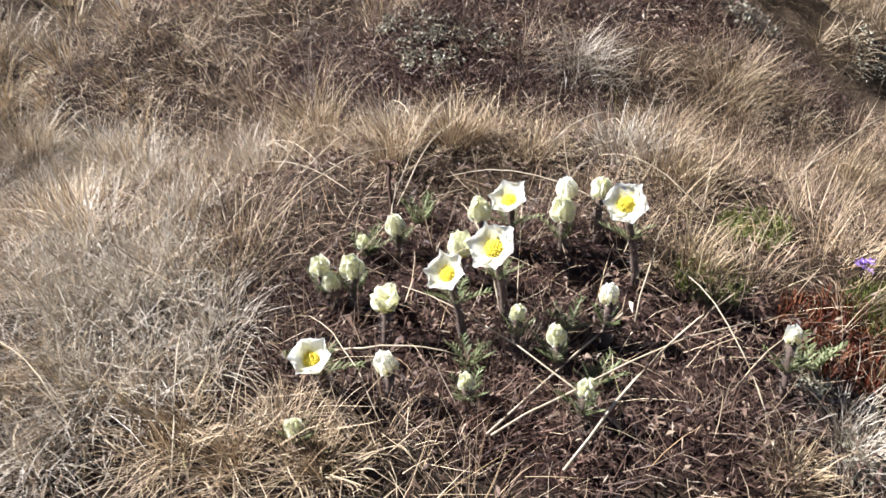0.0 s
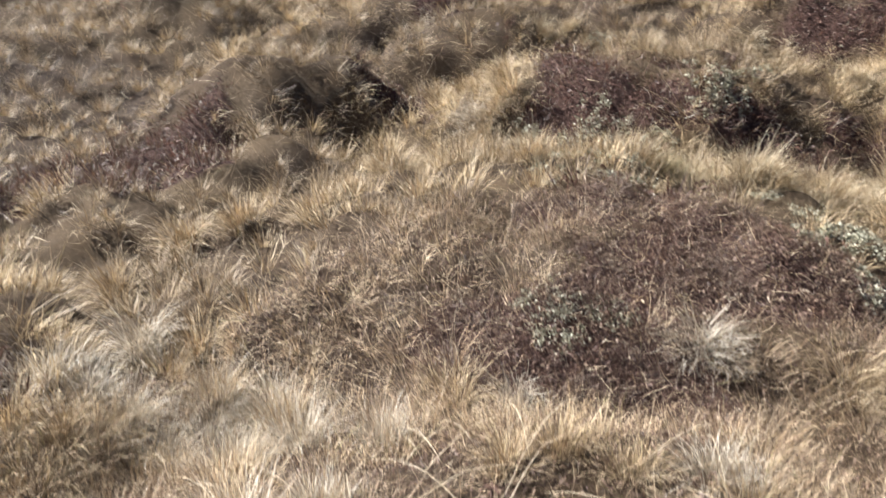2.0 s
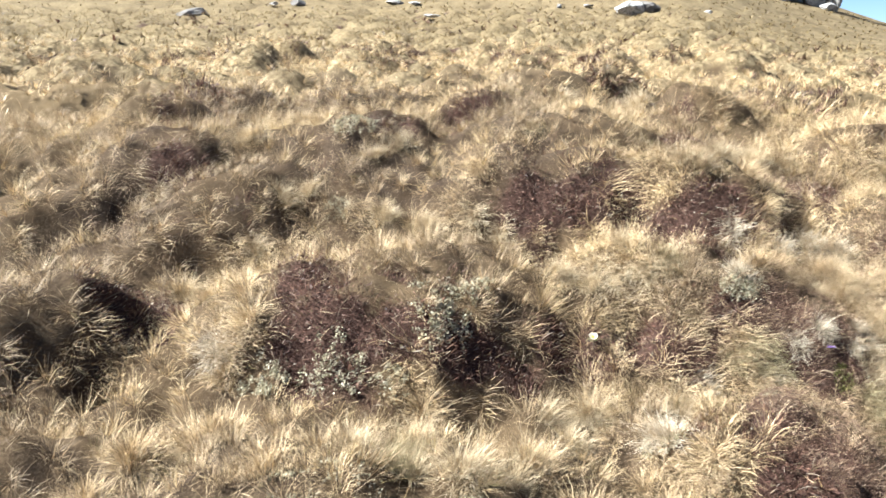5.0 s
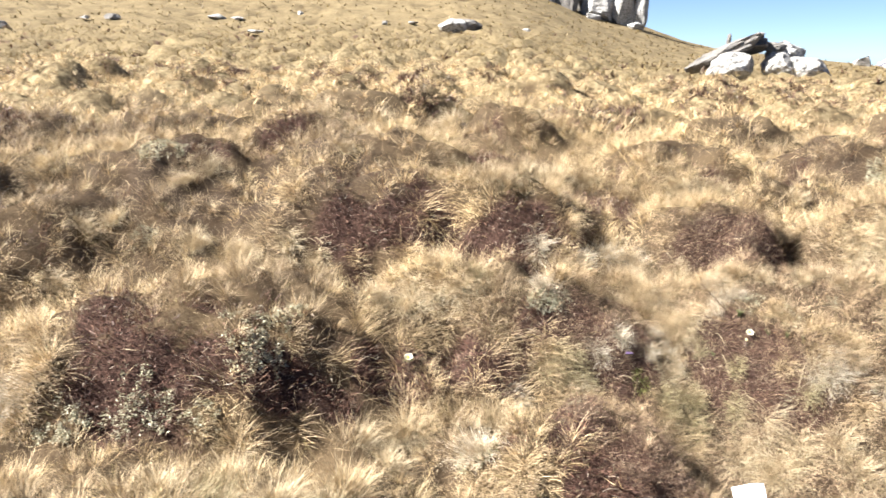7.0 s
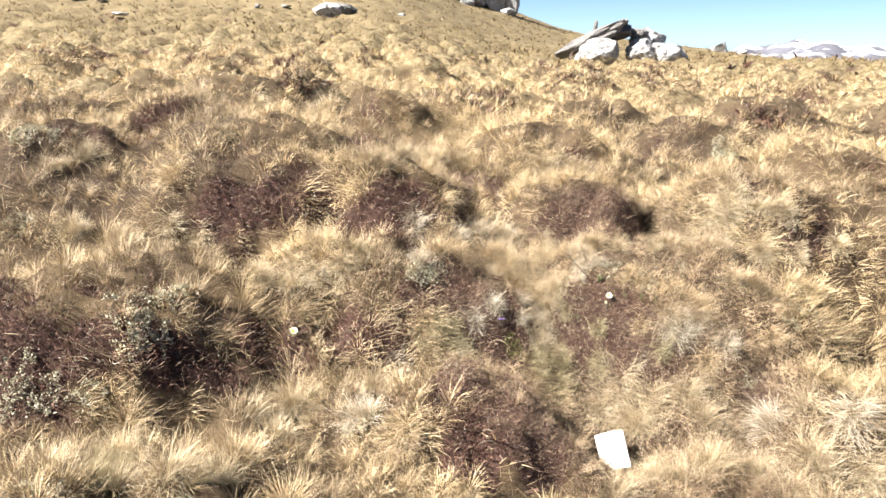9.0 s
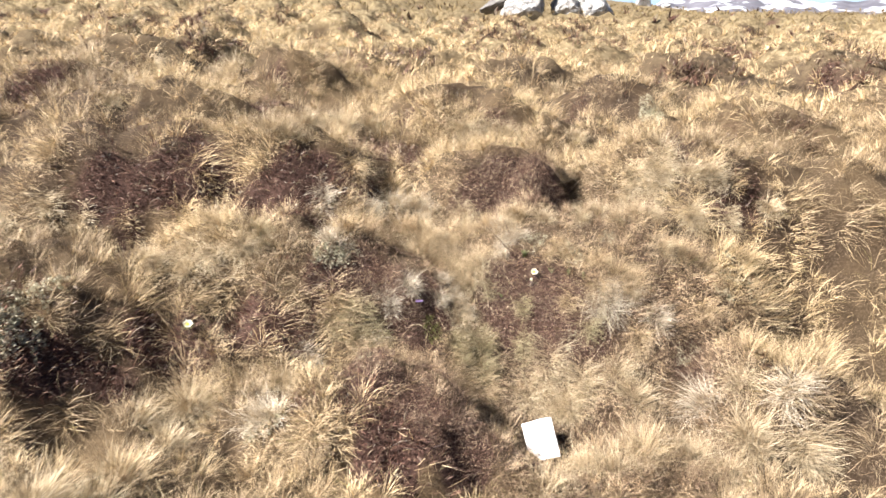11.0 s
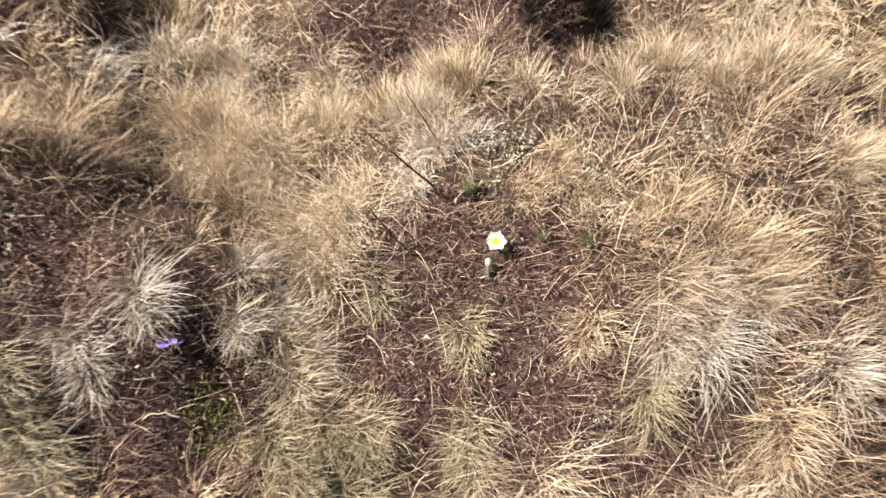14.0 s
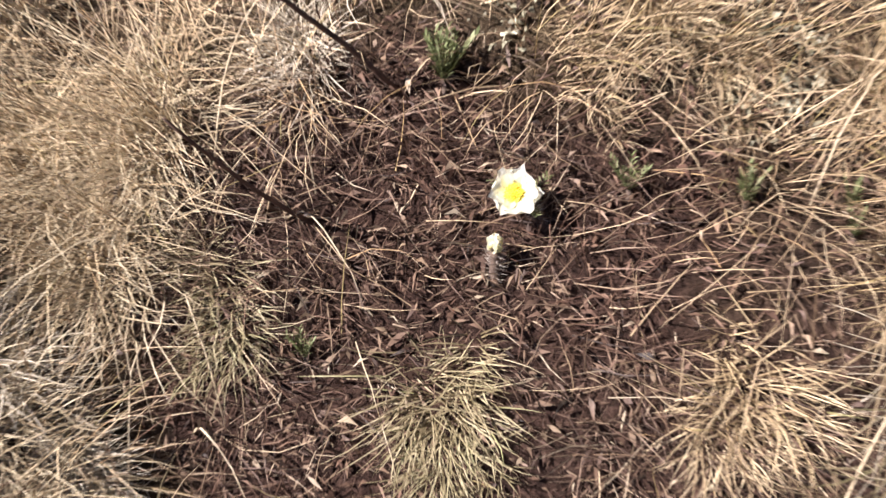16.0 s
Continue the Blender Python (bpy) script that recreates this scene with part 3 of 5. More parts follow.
# ------------------------------------------------------------------ blades
def blade_mesh(name, root, azim, lean, curl, length, width, nseg, material, twist=None, up=None, sway=0.5):
    """Tapered, bending blades, all in one mesh. lean and curl in radians."""
    n = len(root)
    pos = root.copy()
    if twist is None:
        twist = np.zeros(n)
    if up is None:
        up = np.tile([0.0, 0.0, 1.0], (n, 1))
    H = np.stack([np.sin(azim), np.cos(azim), np.zeros(n)], -1)
    H = H - up * (H * up).sum(1)[:, None]
    H = H / np.linalg.norm(H, axis=1)[:, None]
    S = np.cross(H, up)
    S = S * np.cos(twist)[:, None] + H * np.sin(twist)[:, None]
    verts = np.zeros((n, 2 * nseg + 1, 3), np.float32)
    T = np.cross(H, up)
    bow = np.random.default_rng(n + nseg).normal(0, sway, n)
    for k in range(nseg):
        s = k / nseg
        w = width * (1 - 0.55 * s) * 0.5
        verts[:, 2 * k, :] = pos - S * w[:, None]
        verts[:, 2 * k + 1, :] = pos + S * w[:, None]
        th = lean + curl * (s + 0.5 / nseg)
        st = length / nseg
        Hk = H * np.cos(bow * s)[:, None] + T * np.sin(bow * s)[:, None]
        pos = pos + Hk * (np.sin(th) * st)[:, None] + up * (np.cos(th) * st)[:, None]
    verts[:, 2 * nseg, :] = pos
    nv = 2 * nseg + 1
    off = (np.arange(n) * nv)[:, None]
    quad = np.concatenate([np.array([2 * k, 2 * k + 1, 2 * k + 3, 2 * k + 2]) for k in range(nseg - 1)]) if nseg > 1 else np.zeros(0, int)
    tri = np.array([2 * nseg - 2, 2 * nseg - 1, 2 * nseg])
    flat = (off + np.concatenate([quad, tri])[None, :]).ravel()
    cnt = np.tile([4] * (nseg - 1) + [3], n)
    return mesh_from(name, verts.reshape(-1, 3), flat, cnt, material)


def slope_dir(x, y):
    e = 0.04
    gx = (ground_z(x + e, y) - ground_z(x - e, y)) / (2 * e)
    gy = (ground_z(x, y + e) - ground_z(x, y - e)) / (2 * e)
    return gx, gy


def stand(x, y, share=0.75):
    """The way in which blades stand: between upright and square to the ground."""
    gx, gy = slope_dir(x, y)
    v = np.stack([-gx * share, -gy * share, np.ones_like(gx)], -1)
    return v / np.linalg.norm(v, axis=1)[:, None]


def jitter_points(x0, x1, y0, y1, density, test, seed):
    g = np.random.default_rng(seed)
    step = 1 / math.sqrt(density)
    xs, ys = np.meshgrid(np.arange(x0, x1, step), np.arange(y0, y1, step))
    xs, ys = xs.ravel(), ys.ravel()
    xs, ys = xs + g.uniform(-.6, .6, len(xs)) * step, ys + g.uniform(-.6, .6, len(xs)) * step
    m = test(xs, ys)
    return xs[m], ys[m], g


def zone_near(x, y):
    a = np.hypot((x - 0.08) / 0.85, (y - 0.85) / 1.0) < 1
    b = np.hypot((x - 2.1) / 0.75, (y - 2.5) / 0.75) < 1
    return a | b


def polar(x, y):
    return np.hypot(x - EYE[0], y - EYE[1]), np.degrees(np.arctan2(x - EYE[0], y - EYE[1]))


def zone_hummock(x, y):
    return (np.hypot((x - 1.95) / 1.25, (y - 2.7) / 1.3) < 1) & ~zone_near(x, y)


def zone_mid(x, y):
    d, az = polar(x, y)
    return (d < 5.6) & (d > 0.45) & (az > -52) & (az < 58) & ~zone_near(x, y) & ~zone_hummock(x, y)


def zone_mid2(x, y):
    d, az = polar(x, y)
    return (d >= 5.4) & (d < 13) & (az > np.where(d < 8, -44, -29)) & (az < np.where(d < 9, 60, 53))


def zone_far(x, y):
    d, az = polar(x, y)
    return (d >= 12.5) & (d < 40) & (az > -32) & (az < 58)


def zone_far2(x, y):
    d, az = polar(x, y)
    return (d >= 39) & (d < 74) & (az > -32) & (az < 58)


def tussock_blades(x, y, size, per, g, droop=1.0, density=None):
    """Fountains of blades: upright in the middle, drooping outwards and downhill."""
    n = len(x)
    gx, gy = slope_dir(x, y)
    idx = np.repeat(np.arange(n), per)
    N = len(idx)
    az = g.uniform(0, 2 * np.pi, N)
    q = np.sqrt(g.random(N))
    steep = np.hypot(gx, gy)[idx]
    comb = 0.8 * np.minimum(1.0, 1.3 / np.maximum(steep, 0.1))
    vx, vy = np.sin(az) * (0.35 + q) - comb * gx[idx] + 0.08, np.cos(az) * (0.35 + q) - comb * gy[idx]
    az2 = np.arctan2(vx, vy)
    rad = size[idx] * 0.42 * q * g.uniform(0.6, 1.3, N)
    px, py = x[idx] + np.sin(az) * rad, y[idx] + np.cos(az) * rad
    pz = ground_z(px, py) - 0.004 + 0.010 * smooth(1.5, 6.0, polar(px, py)[0])
    L = size[idx] * g.uniform(0.55, 1.35, N) * 1.05
    lean = np.clip(0.08 + 0.68 * q * droop + g.normal(0, 0.16, N), 0.0, 1.4)
    curl = np.clip(g.normal(0.5, 0.42, N) * droop + 0.25 * np.clip(steep, 0, 1.2), -0.3, 2.2)
    return np.column_stack([px, py, pz]), az2 + g.normal(0, 0.35, N), lean, curl, L, stand(x, y, 0.55)[idx]


def grass(name, box, density, test, seed, per, size, width, nseg, material, label, fill, thin=0.9, clump=(0.03, 0.55), bare=0.88):
    """Tussocks on an uneven grid, and between them loose straws that lie about."""
    x, y, g = jitter_points(*box, density * 1.5, test, seed)
    gx, gy = slope_dir(x, y)
    keep = (g.random(len(x)) > np.clip((heath_shade_at(x, y) - 0.2) * 2.4, 0, 1) * thin) & (g.random(len(x)) < clump[0] + (1 - clump[0]) * smooth(0.0, clump[1], tufts(x, y))) & (g.random(len(x)) * 1.5 < np.sqrt(1 + gx * gx + gy * gy))
    x, y = x[keep], y[keep]
    sz = size * g.uniform(0.55, 1.3, len(x)) * (0.6 + 0.8 * fbm(x * 1.7, y * 1.7, 51, 2))
    root, az, lean, curl, L, up = tussock_blades(x, y, sz, per, g)
    fd, fl = fill
    if fd:
        x2, y2, g2 = jitter_points(*box, fd, test, seed + 50)
        keep = (g2.random(len(x2)) > np.clip((heath_shade_at(x2, y2) - 0.2) * 2.4, 0, 1) * bare) & (g2.random(len(x2)) < 0.3 + 0.7 * smooth(0.0, 0.45, tufts(x2, y2)))
        x2, y2 = x2[keep], y2[keep]
        n2 = len(x2)
        r2 = np.column_stack([x2, y2, ground_z(x2, y2) + g2.uniform(-0.004, 0.012, n2)])
        root = np.vstack([root, r2])
        az = np.append(az, g2.uniform(0, 2 * np.pi, n2))
        lean = np.append(lean, np.clip(g2.normal(1.1, 0.38, n2), 0.05, 1.52))
        curl = np.append(curl, g2.normal(0.5, 0.7, n2))
        L = np.append(L, fl * g2.uniform(0.4, 1.4, n2))
        up = np.vstack([up, stand(x2, y2, 1.0)])
    N = len(root)
    me = blade_mesh(name, root, az, lean, curl, L, width * g.uniform(0.55, 1.35, N), nseg, material, g.uniform(-.6, .6, N), up)
    return tagged(new(name, me), label, "grass", kind="stuff")


grass("near_grass", (-0.9, 3.0, -0.2, 3.4), 170, zone_near, 101, 90, 0.066, 0.00066, 3, M_GRASS_NEAR, "fine dry straw-coloured grass over the hummocks", (13000, 0.06), 0.97, (0.3, 0.5), 0.7)
grass("hummock_grass", (0.4, 3.8, 1.0, 4.4), 230, zone_hummock, 106, 85, 0.072, 0.0013, 3, M_GRASS, "fine dry grass tufts on the hummocks", (4500, 0.06), 0.86)
grass("meadow_grass", (-5, 6, -0.5, 6), 96, zone_mid, 102, 80, 0.076, 0.0013, 2, M_GRASS, "dry straw-coloured mountain grass on the hummocks", (900, 0.08), 0.88)
grass("slope_grass", (-9, 12, 2, 13), 38, zone_mid2, 103, 30, 0.074, 0.0036, 2, M_GRASS_SLOPE, "dry golden grass on the hummocky slope", (330, 0.055), 0.6, (0.05, 0.5), 0.5)
grass("hillside_grass", (-25, 36, 5, 40), 10, zone_far, 104, 7, 0.115, 0.013, 2, M_GRASS_FAR, "dry golden grass on the hillside", (0, 0), 0.85)
grass("hilltop_grass", (-42, 66, 18, 74), 1.0, zone_far2, 105, 6, 0.15, 0.05, 2, M_GRASS_FAR, "dry tan grass on the hilltop", (0, 0), 0.7)


def zone_behind(x, y):
    d, az = polar(x, y)
    return (d < 7) & (d > 0.6) & ~zone_mid(x, y) & ~zone_near(x, y) & ~zone_hummock(x, y) & ~zone_mid2(x, y)


grass("outlying_grass", (-7, 8, -7.2, 7), 22, zone_behind, 108, 10, 0.10, 0.007, 2, M_GRASS, "dry grass tufts beyond the flowery hummocks", (0, 0), 0.9)


# ------------------------------------------------------------------ heath
def litter(name, box, density, test, seed, size, label, mat, floor=0.0):
    """Small curled dead leaves and moss flakes, each of two bent halves."""
    x, y, g = jitter_points(*box, density, test, seed)
    h = heath_shade_at(x, y)
    keep = g.random(len(x)) < np.maximum(h, floor)
    x, y = x[keep], y[keep]
    n = len(x)
    z = ground_z(x, y) + g.uniform(-0.2, 0.8, n) * size + size * 1.5 * (vnoise(x * 0.65 / size, y * 0.65 / size, 7) - 0.35)
    L, W = size * g.uniform(0.5, 1.8, n), size * g.uniform(0.06, 0.20, n) * np.where(g.random(n) < 0.3, 2.2, 1.0)
    az, tilt, rollv = g.uniform(0, 2 * np.pi, n), g.normal(0.15, 0.5, n), g.normal(0, 0.6, n)
    fx, fy, fz = np.sin(az) * np.cos(tilt), np.cos(az) * np.cos(tilt), np.sin(tilt)
    sx, sy, sz = np.cos(az) * np.cos(rollv), -np.sin(az) * np.cos(rollv), np.sin(rollv)
    F = np.stack([fx, fy, fz], -1) * L[:, None]
    S = np.stack([sx, sy, sz], -1) * W[:, None]
    C = np.stack([x, y, z], -1)
    up = np.array([0, 0, 1.0]) * (0.45 * L)[:, None] * g.uniform(-0.3, 1, n)[:, None]
    V = np.stack([C - F * .5, C + S * .5 + up, C + F * .5, C - S * .5 + up * 0.6], 1)
    off = (np.arange(n) * 4)[:, None]
    flat = (off + np.array([0, 1, 3, 1, 2, 3])[None, :]).ravel()
    me = mesh_from(name, V.reshape(-1, 3), flat, [3] * (2 * n), mat, False)
    return tagged(new(name, me), label, "leaf litter", kind="stuff")


def sprigs(name, box, density, test, seed, length, width, per, label, mat=None, lie=0.4):
    x, y, g = jitter_points(*box, density, test, seed)
    keep = g.random(len(x)) < np.clip(heath_shade_at(x, y) * 1.5, 0, 1)
    x, y = x[keep], y[keep]
    idx = np.repeat(np.arange(len(x)), per)
    N = len(idx)
    px, py = x[idx] + g.normal(0, 0.012, N), y[idx] + g.normal(0, 0.012, N)
    pz = ground_z(px, py) - 0.004
    clump = vnoise(px * 0.55 / length, py * 0.55 / length, 19)
    tall = 0.25 + 1.5 * smooth(0.2, 0.85, clump)
    me = blade_mesh(name, np.column_stack([px, py, pz]), g.uniform(0, 6.283, N), np.abs(g.normal(lie, 0.35, N)), g.normal(0.3, 0.6, N),
                    length * g.uniform(0.5, 1.3, N) * tall, width * g.uniform(0.6, 1.4, N), 2, mat or M_HEATH, g.uniform(-1, 1, N), stand(px, py, 1.0))
    return tagged(new(name, me), label, "heath", kind="stuff")


def zone_heath(x, y):
    return zone_mid(x, y) | zone_hummock(x, y)


litter("leaf_litter", (-0.9, 3.0, -0.2, 3.4), 70000, zone_near, 201, 0.009, "brown mat of dead leaves and moss", M_LITTER, 0.42)
litter("slope_litter", (-9, 12, 2, 13), 1300, zone_mid2, 207, 0.032, "dark brown dead heath on the slope", M_HEATH)
litter("heath_litter", (-5, 6, -0.5, 6), 8500, zone_heath, 202, 0.017, "dark brown dead heath leaves on the hummocks", M_HEATH)
sprigs("heath_sprigs", (-0.9, 3.0, -0.2, 3.4), 12000, zone_near, 203, 0.030, 0.0009, 5, "short brown heath sprigs and dead stems", M_LITTER, 1.0)
sprigs("heath_carpet", (-5, 6, -0.5, 6), 1800, zone_heath, 204, 0.036, 0.0026, 6, "low dark heath carpet on the hummocks")
sprigs("heath_slope", (-9, 12, 2, 13), 1000, zone_mid2, 205, 0.05, 0.008, 6, "dark heath clumps on the slope")
sprigs("heath_hillside", (-25, 36, 5, 40), 7, zone_far, 206, 0.12, 0.05, 6, "dark heath clumps on the hillside")


# ------------------------------------------------------------------ helpers for things
def gz(x, y):
    return float(ground_z(x, y)[0])


def part(name, bm, material, parent, label=""):
    me = bpy.data.meshes.new(name)
    bm.to_mesh(me)
    bm.free()
    me.materials.append(material)
    for p in me.polygons:
        p.use_smooth = True
    ob = new(name, me)
    ob.parent = parent
    if label:
        tagged(ob, label)
    return ob


def tube(bm, pts, radii, sides=6):
    """A tapering tube along points."""
    rings = []
    pts = [Vector(p) for p in pts]
    for i, p in enumerate(pts):
        d = (pts[min(i + 1, len(pts) - 1)] - pts[max(i - 1, 0)]).normalized()
        a = d.orthogonal().normalized()
        b = d.cross(a)
        rings.append([bm.verts.new(p + (a * math.cos(k * 6.2832 / sides) + b * math.sin(k * 6.2832 / sides)) * radii[i]) for k in range(sides)])
    for r0, r1 in zip(rings, rings[1:]):
        for k in range(sides):
            bm.faces.new((r0[k], r0[(k + 1) % sides], r1[(k + 1) % sides], r1[k]))
    bm.faces.new(rings[0][::-1])
    bm.faces.new(rings[-1])
    return bm


def bent(a, b, sag, n=8, wig=0.0, g=None):
    a, b = Vector(a), Vector(b)
    out = []
    for i in range(n):
        s = i / (n - 1)
        p = a.lerp(b, s) + Vector((0, 0, sag * 4 * s * (1 - s)))
        if g is not None and 0 < i < n - 1:
            p += Vector((g.uniform(-wig, wig), g.uniform(-wig, wig), g.uniform(-wig, wig)))
        out.append(p)
    return out


# ------------------------------------------------------------------ rocks
def rock(name, x, y, size, seed, label, turn=0.0, tilt=(0, 0), z=None, sub=4, group="", facets=14, depth=(0.5, 0.85), boxy=0.55):
    g = random.Random(seed)
    bm = bmesh.new()
    bmesh.ops.create_icosphere(bm, subdivisions=sub, radius=1.0)
    planes = []
    for _ in range(facets):
        v = Vector((g.gauss(0, 1), g.gauss(0, 1), g.gauss(0, 0.8))).normalized()
        planes.append((v, g.uniform(*depth)))
    off = Vector((g.uniform(-50, 50), g.uniform(-50, 50), g.uniform(-50, 50)))
    for v in bm.verts:
        p = v.co.copy()
        p /= max(abs(p.x), abs(p.y), abs(p.z)) ** boxy
        for nrm, d in planes:
            k = p.dot(nrm) - d
            if k > 0:
                p -= nrm * k * 0.97
        p *= 1 + 0.08 * noise.noise(p * 2.3 + off) + 0.06 * noise.noise(p * 5 + off) + 0.035 * noise.noise(p * 13 + off)
        v.co = Vector((p.x * size[0], p.y * size[1], p.z * size[2]))
    me = bpy.data.meshes.new(name)
    bm.to_mesh(me)
    bm.free()
    me.materials.append(M_ROCK_SHADED if "grey" in label or "dark" in label else M_ROCK)
    ob = new(name, me)
    zz = (gz(x, y) + size[2] * 0.35) if z is None else z
    ob.matrix_world = pose(x, y, zz, tilt[0], tilt[1], turn)
    return tagged(ob, label, "rock", group)


G1 = "pale rock outcrop"
rock("leaning_slab", 11.98, 18.84, (0.98, 0.6, 0.17), 11, "long pale grey slab leaning on the boulders", -32, (-6, -21), 1.31, group=G1, facets=8, depth=(0.75, 0.95), boxy=0.8)
rock("leaning_slab", 12.54, 18.85, (0.5, 0.6, 0.21), 12, "thick pale slab with a dark overhanging end", -34, (-4, -16), 1.49, group=G1, facets=8, depth=(0.75, 0.95), boxy=0.8)
rock("leaning_slab", 12.44, 19.17, (0.75, 0.4, 0.16), 24, "grey slab behind the leaning one", -30, (-2, -24), 1.43, group=G1, facets=8, depth=(0.75, 0.95), boxy=0.8)
rock("boulder", 11.92, 18.47, (0.6, 0.52, 0.37), 13, "rounded whitish boulder under the leaning slab", -25, (0, -6), 1.02, group=G1, boxy=0.3, depth=(0.75, 0.95))
rock("boulder", 12.92, 18.01, (0.36, 0.42, 0.36), 14, "whitish boulder in the outcrop", 10, (0, 0), 1.01, group=G1, boxy=0.3, depth=(0.7, 0.95))
rock("boulder", 13.51, 17.74, (0.6, 0.5, 0.31), 15, "wide whitish boulder at the foot of the outcrop", -40, (0, 8), 0.93, group=G1, boxy=0.35, depth=(0.7, 0.95))
rock("boulder", 13.43, 18.56, (0.5, 0.45, 0.4), 23, "pale boulder at the back of the outcrop", -20, (0, 12), 1.21, group=G1, boxy=0.4, depth=(0.7, 0.95))
rock("top_stone", 13.15, 18.58, (0.33, 0.3, 0.12), 16, "flat dark stone on top of the outcrop", -35, (-6, 8), 1.47, group=G1, depth=(0.7, 0.95))
rock("top_stone", 13.41, 18.39, (0.16, 0.2, 0.11), 17, "small pale stone on the outcrop", 15, (0, 20), 1.37, group=G1, sub=3)
rock("rock_spike", 12.22, 19.15, (0.045, 0.07, 0.27), 19, "upright pointed grey stone behind the slab", 30, (6, 8), 1.55, group=G1, sub=3, facets=7)
rock("rock_spike", 12.98, 18.87, (0.05, 0.08, 0.18), 20, "thin upright stone behind the slab", -10, (-6, 12), 1.62, group=G1, sub=3, facets=7)
G2 = "pair of boulders on the slope"
rock("boulder", 10.20, 38.71, (0.72, 0.65, 0.58), 21, "whitish boulder on the slope", 10, group=G2)
rock("boulder", 11.10, 38.90, (0.66, 0.55, 0.52), 22, "grey cracked boulder beside a whiter one", -30, group=G2)
G3 = "cliff outcrop on the hilltop"
rock("cliff_block", 24.01, 64.59, (1.2, 0.96, 1.5), 31, "tall whitish cliff block on the hilltop", -30, (0, 0), 5.57, group=G3, facets=10, depth=(0.7, 0.95), boxy=0.7)
rock("cliff_block", 25.99, 64.03, (0.85, 0.9, 1.7), 32, "square grey cliff block with a shaded side", -38, (0, 0), 5.40, group=G3, facets=6, depth=(0.8, 0.98), boxy=0.95)
rock("cliff_block", 28.48, 63.37, (1.45, 1.16, 1.25), 33, "long whitish cliff block on the hilltop", -15, (0, 0), 4.95, group=G3, facets=10, depth=(0.7, 0.95), boxy=0.6)
rock("cliff_block", 27.75, 65.21, (0.9, 0.9, 1.5), 40, "grey cliff block between whiter ones", 10, (0, 0), 5.43, group=G3, facets=10, depth=(0.7, 0.95), boxy=0.6)
rock("cliff_block", 30.07, 62.91, (1.3, 1.04, 1.75), 37, "broad whitish cliff block beside the edge", -20, (0, 0), 4.97, group=G3, facets=10, depth=(0.7, 0.95), boxy=0.6)
rock("cliff_block", 31.37, 62.51, (0.62, 0.9, 1.7), 34, "tall narrow whitish cliff block", -40, (0, 0), 4.60, group=G3, facets=7, depth=(0.75, 0.95), boxy=0.8)
rock("boulder", 30.51, 61.44, (0.8, 0.6, 0.32), 35, "pale boulder at the foot of the cliff", 0, (0, 0), 3.51, group=G3, sub=3)
rock("boulder", 27.47, 62.34, (0.8, 0.5, 0.3), 36, "small pale boulder below the cliff", 0, (0, 0), 4.18, group=G3, sub=3)
rock("boulder", 25.39, 62.88, (0.5, 0.5, 0.28), 38, "low pale stone at the foot of the cliff", 40, (0, 0), 4.26, group=G3, sub=3)
G4 = "stones scattered on the hillside"
for k, (rx, ry, s, lab) in enumerate((
        (-8.35, 36.95, (0.95, 0.7, 0.42), "low grey boulder in the dry grass"), (-15.0, 57.5, (0.8, 0.6, 0.6), "grey boulder high on the hillside"),
        (-4.72, 43.67, (0.55, 0.45, 0.22), "flat grey stone in the grass"), (-5.9, 43.5, (0.3, 0.3, 0.16), "small flat stone in the grass"),
        (0.0, 44.9, (0.6, 0.4, 0.2), "flat pale stone on the hillside"), (0.9, 44.6, (0.45, 0.4, 0.16), "flat pale slab on the hillside"),
        (14.1, 39.6, (0.34, 0.3, 0.22), "small whitish stone on the slope"), (1.4, 32.9, (0.65, 0.4, 0.1), "flat pale slab lying in the grass"),
        (7.67, 41.3, (0.2, 0.2, 0.16), "small pale stone on the slope"), (9.2, 42.0, (0.35, 0.3, 0.14), "low pale stone on the slope"),
        (43.8, 52.6, (0.9, 0.8, 0.8), "whitish boulder on the far shoulder"), (44.9, 51.6, (0.5, 0.5, 0.35), "small whitish boulder on the far shoulder"),
        (4.2, 47.0, (0.35, 0.3, 0.25), "small stone high on the slope"))):
    rock("boulder", rx, ry, (s[0] * 0.85, s[1] * 0.85, s[2] * 0.72), 50 + k, lab, 37 * k % 180, group=G4, sub=3)


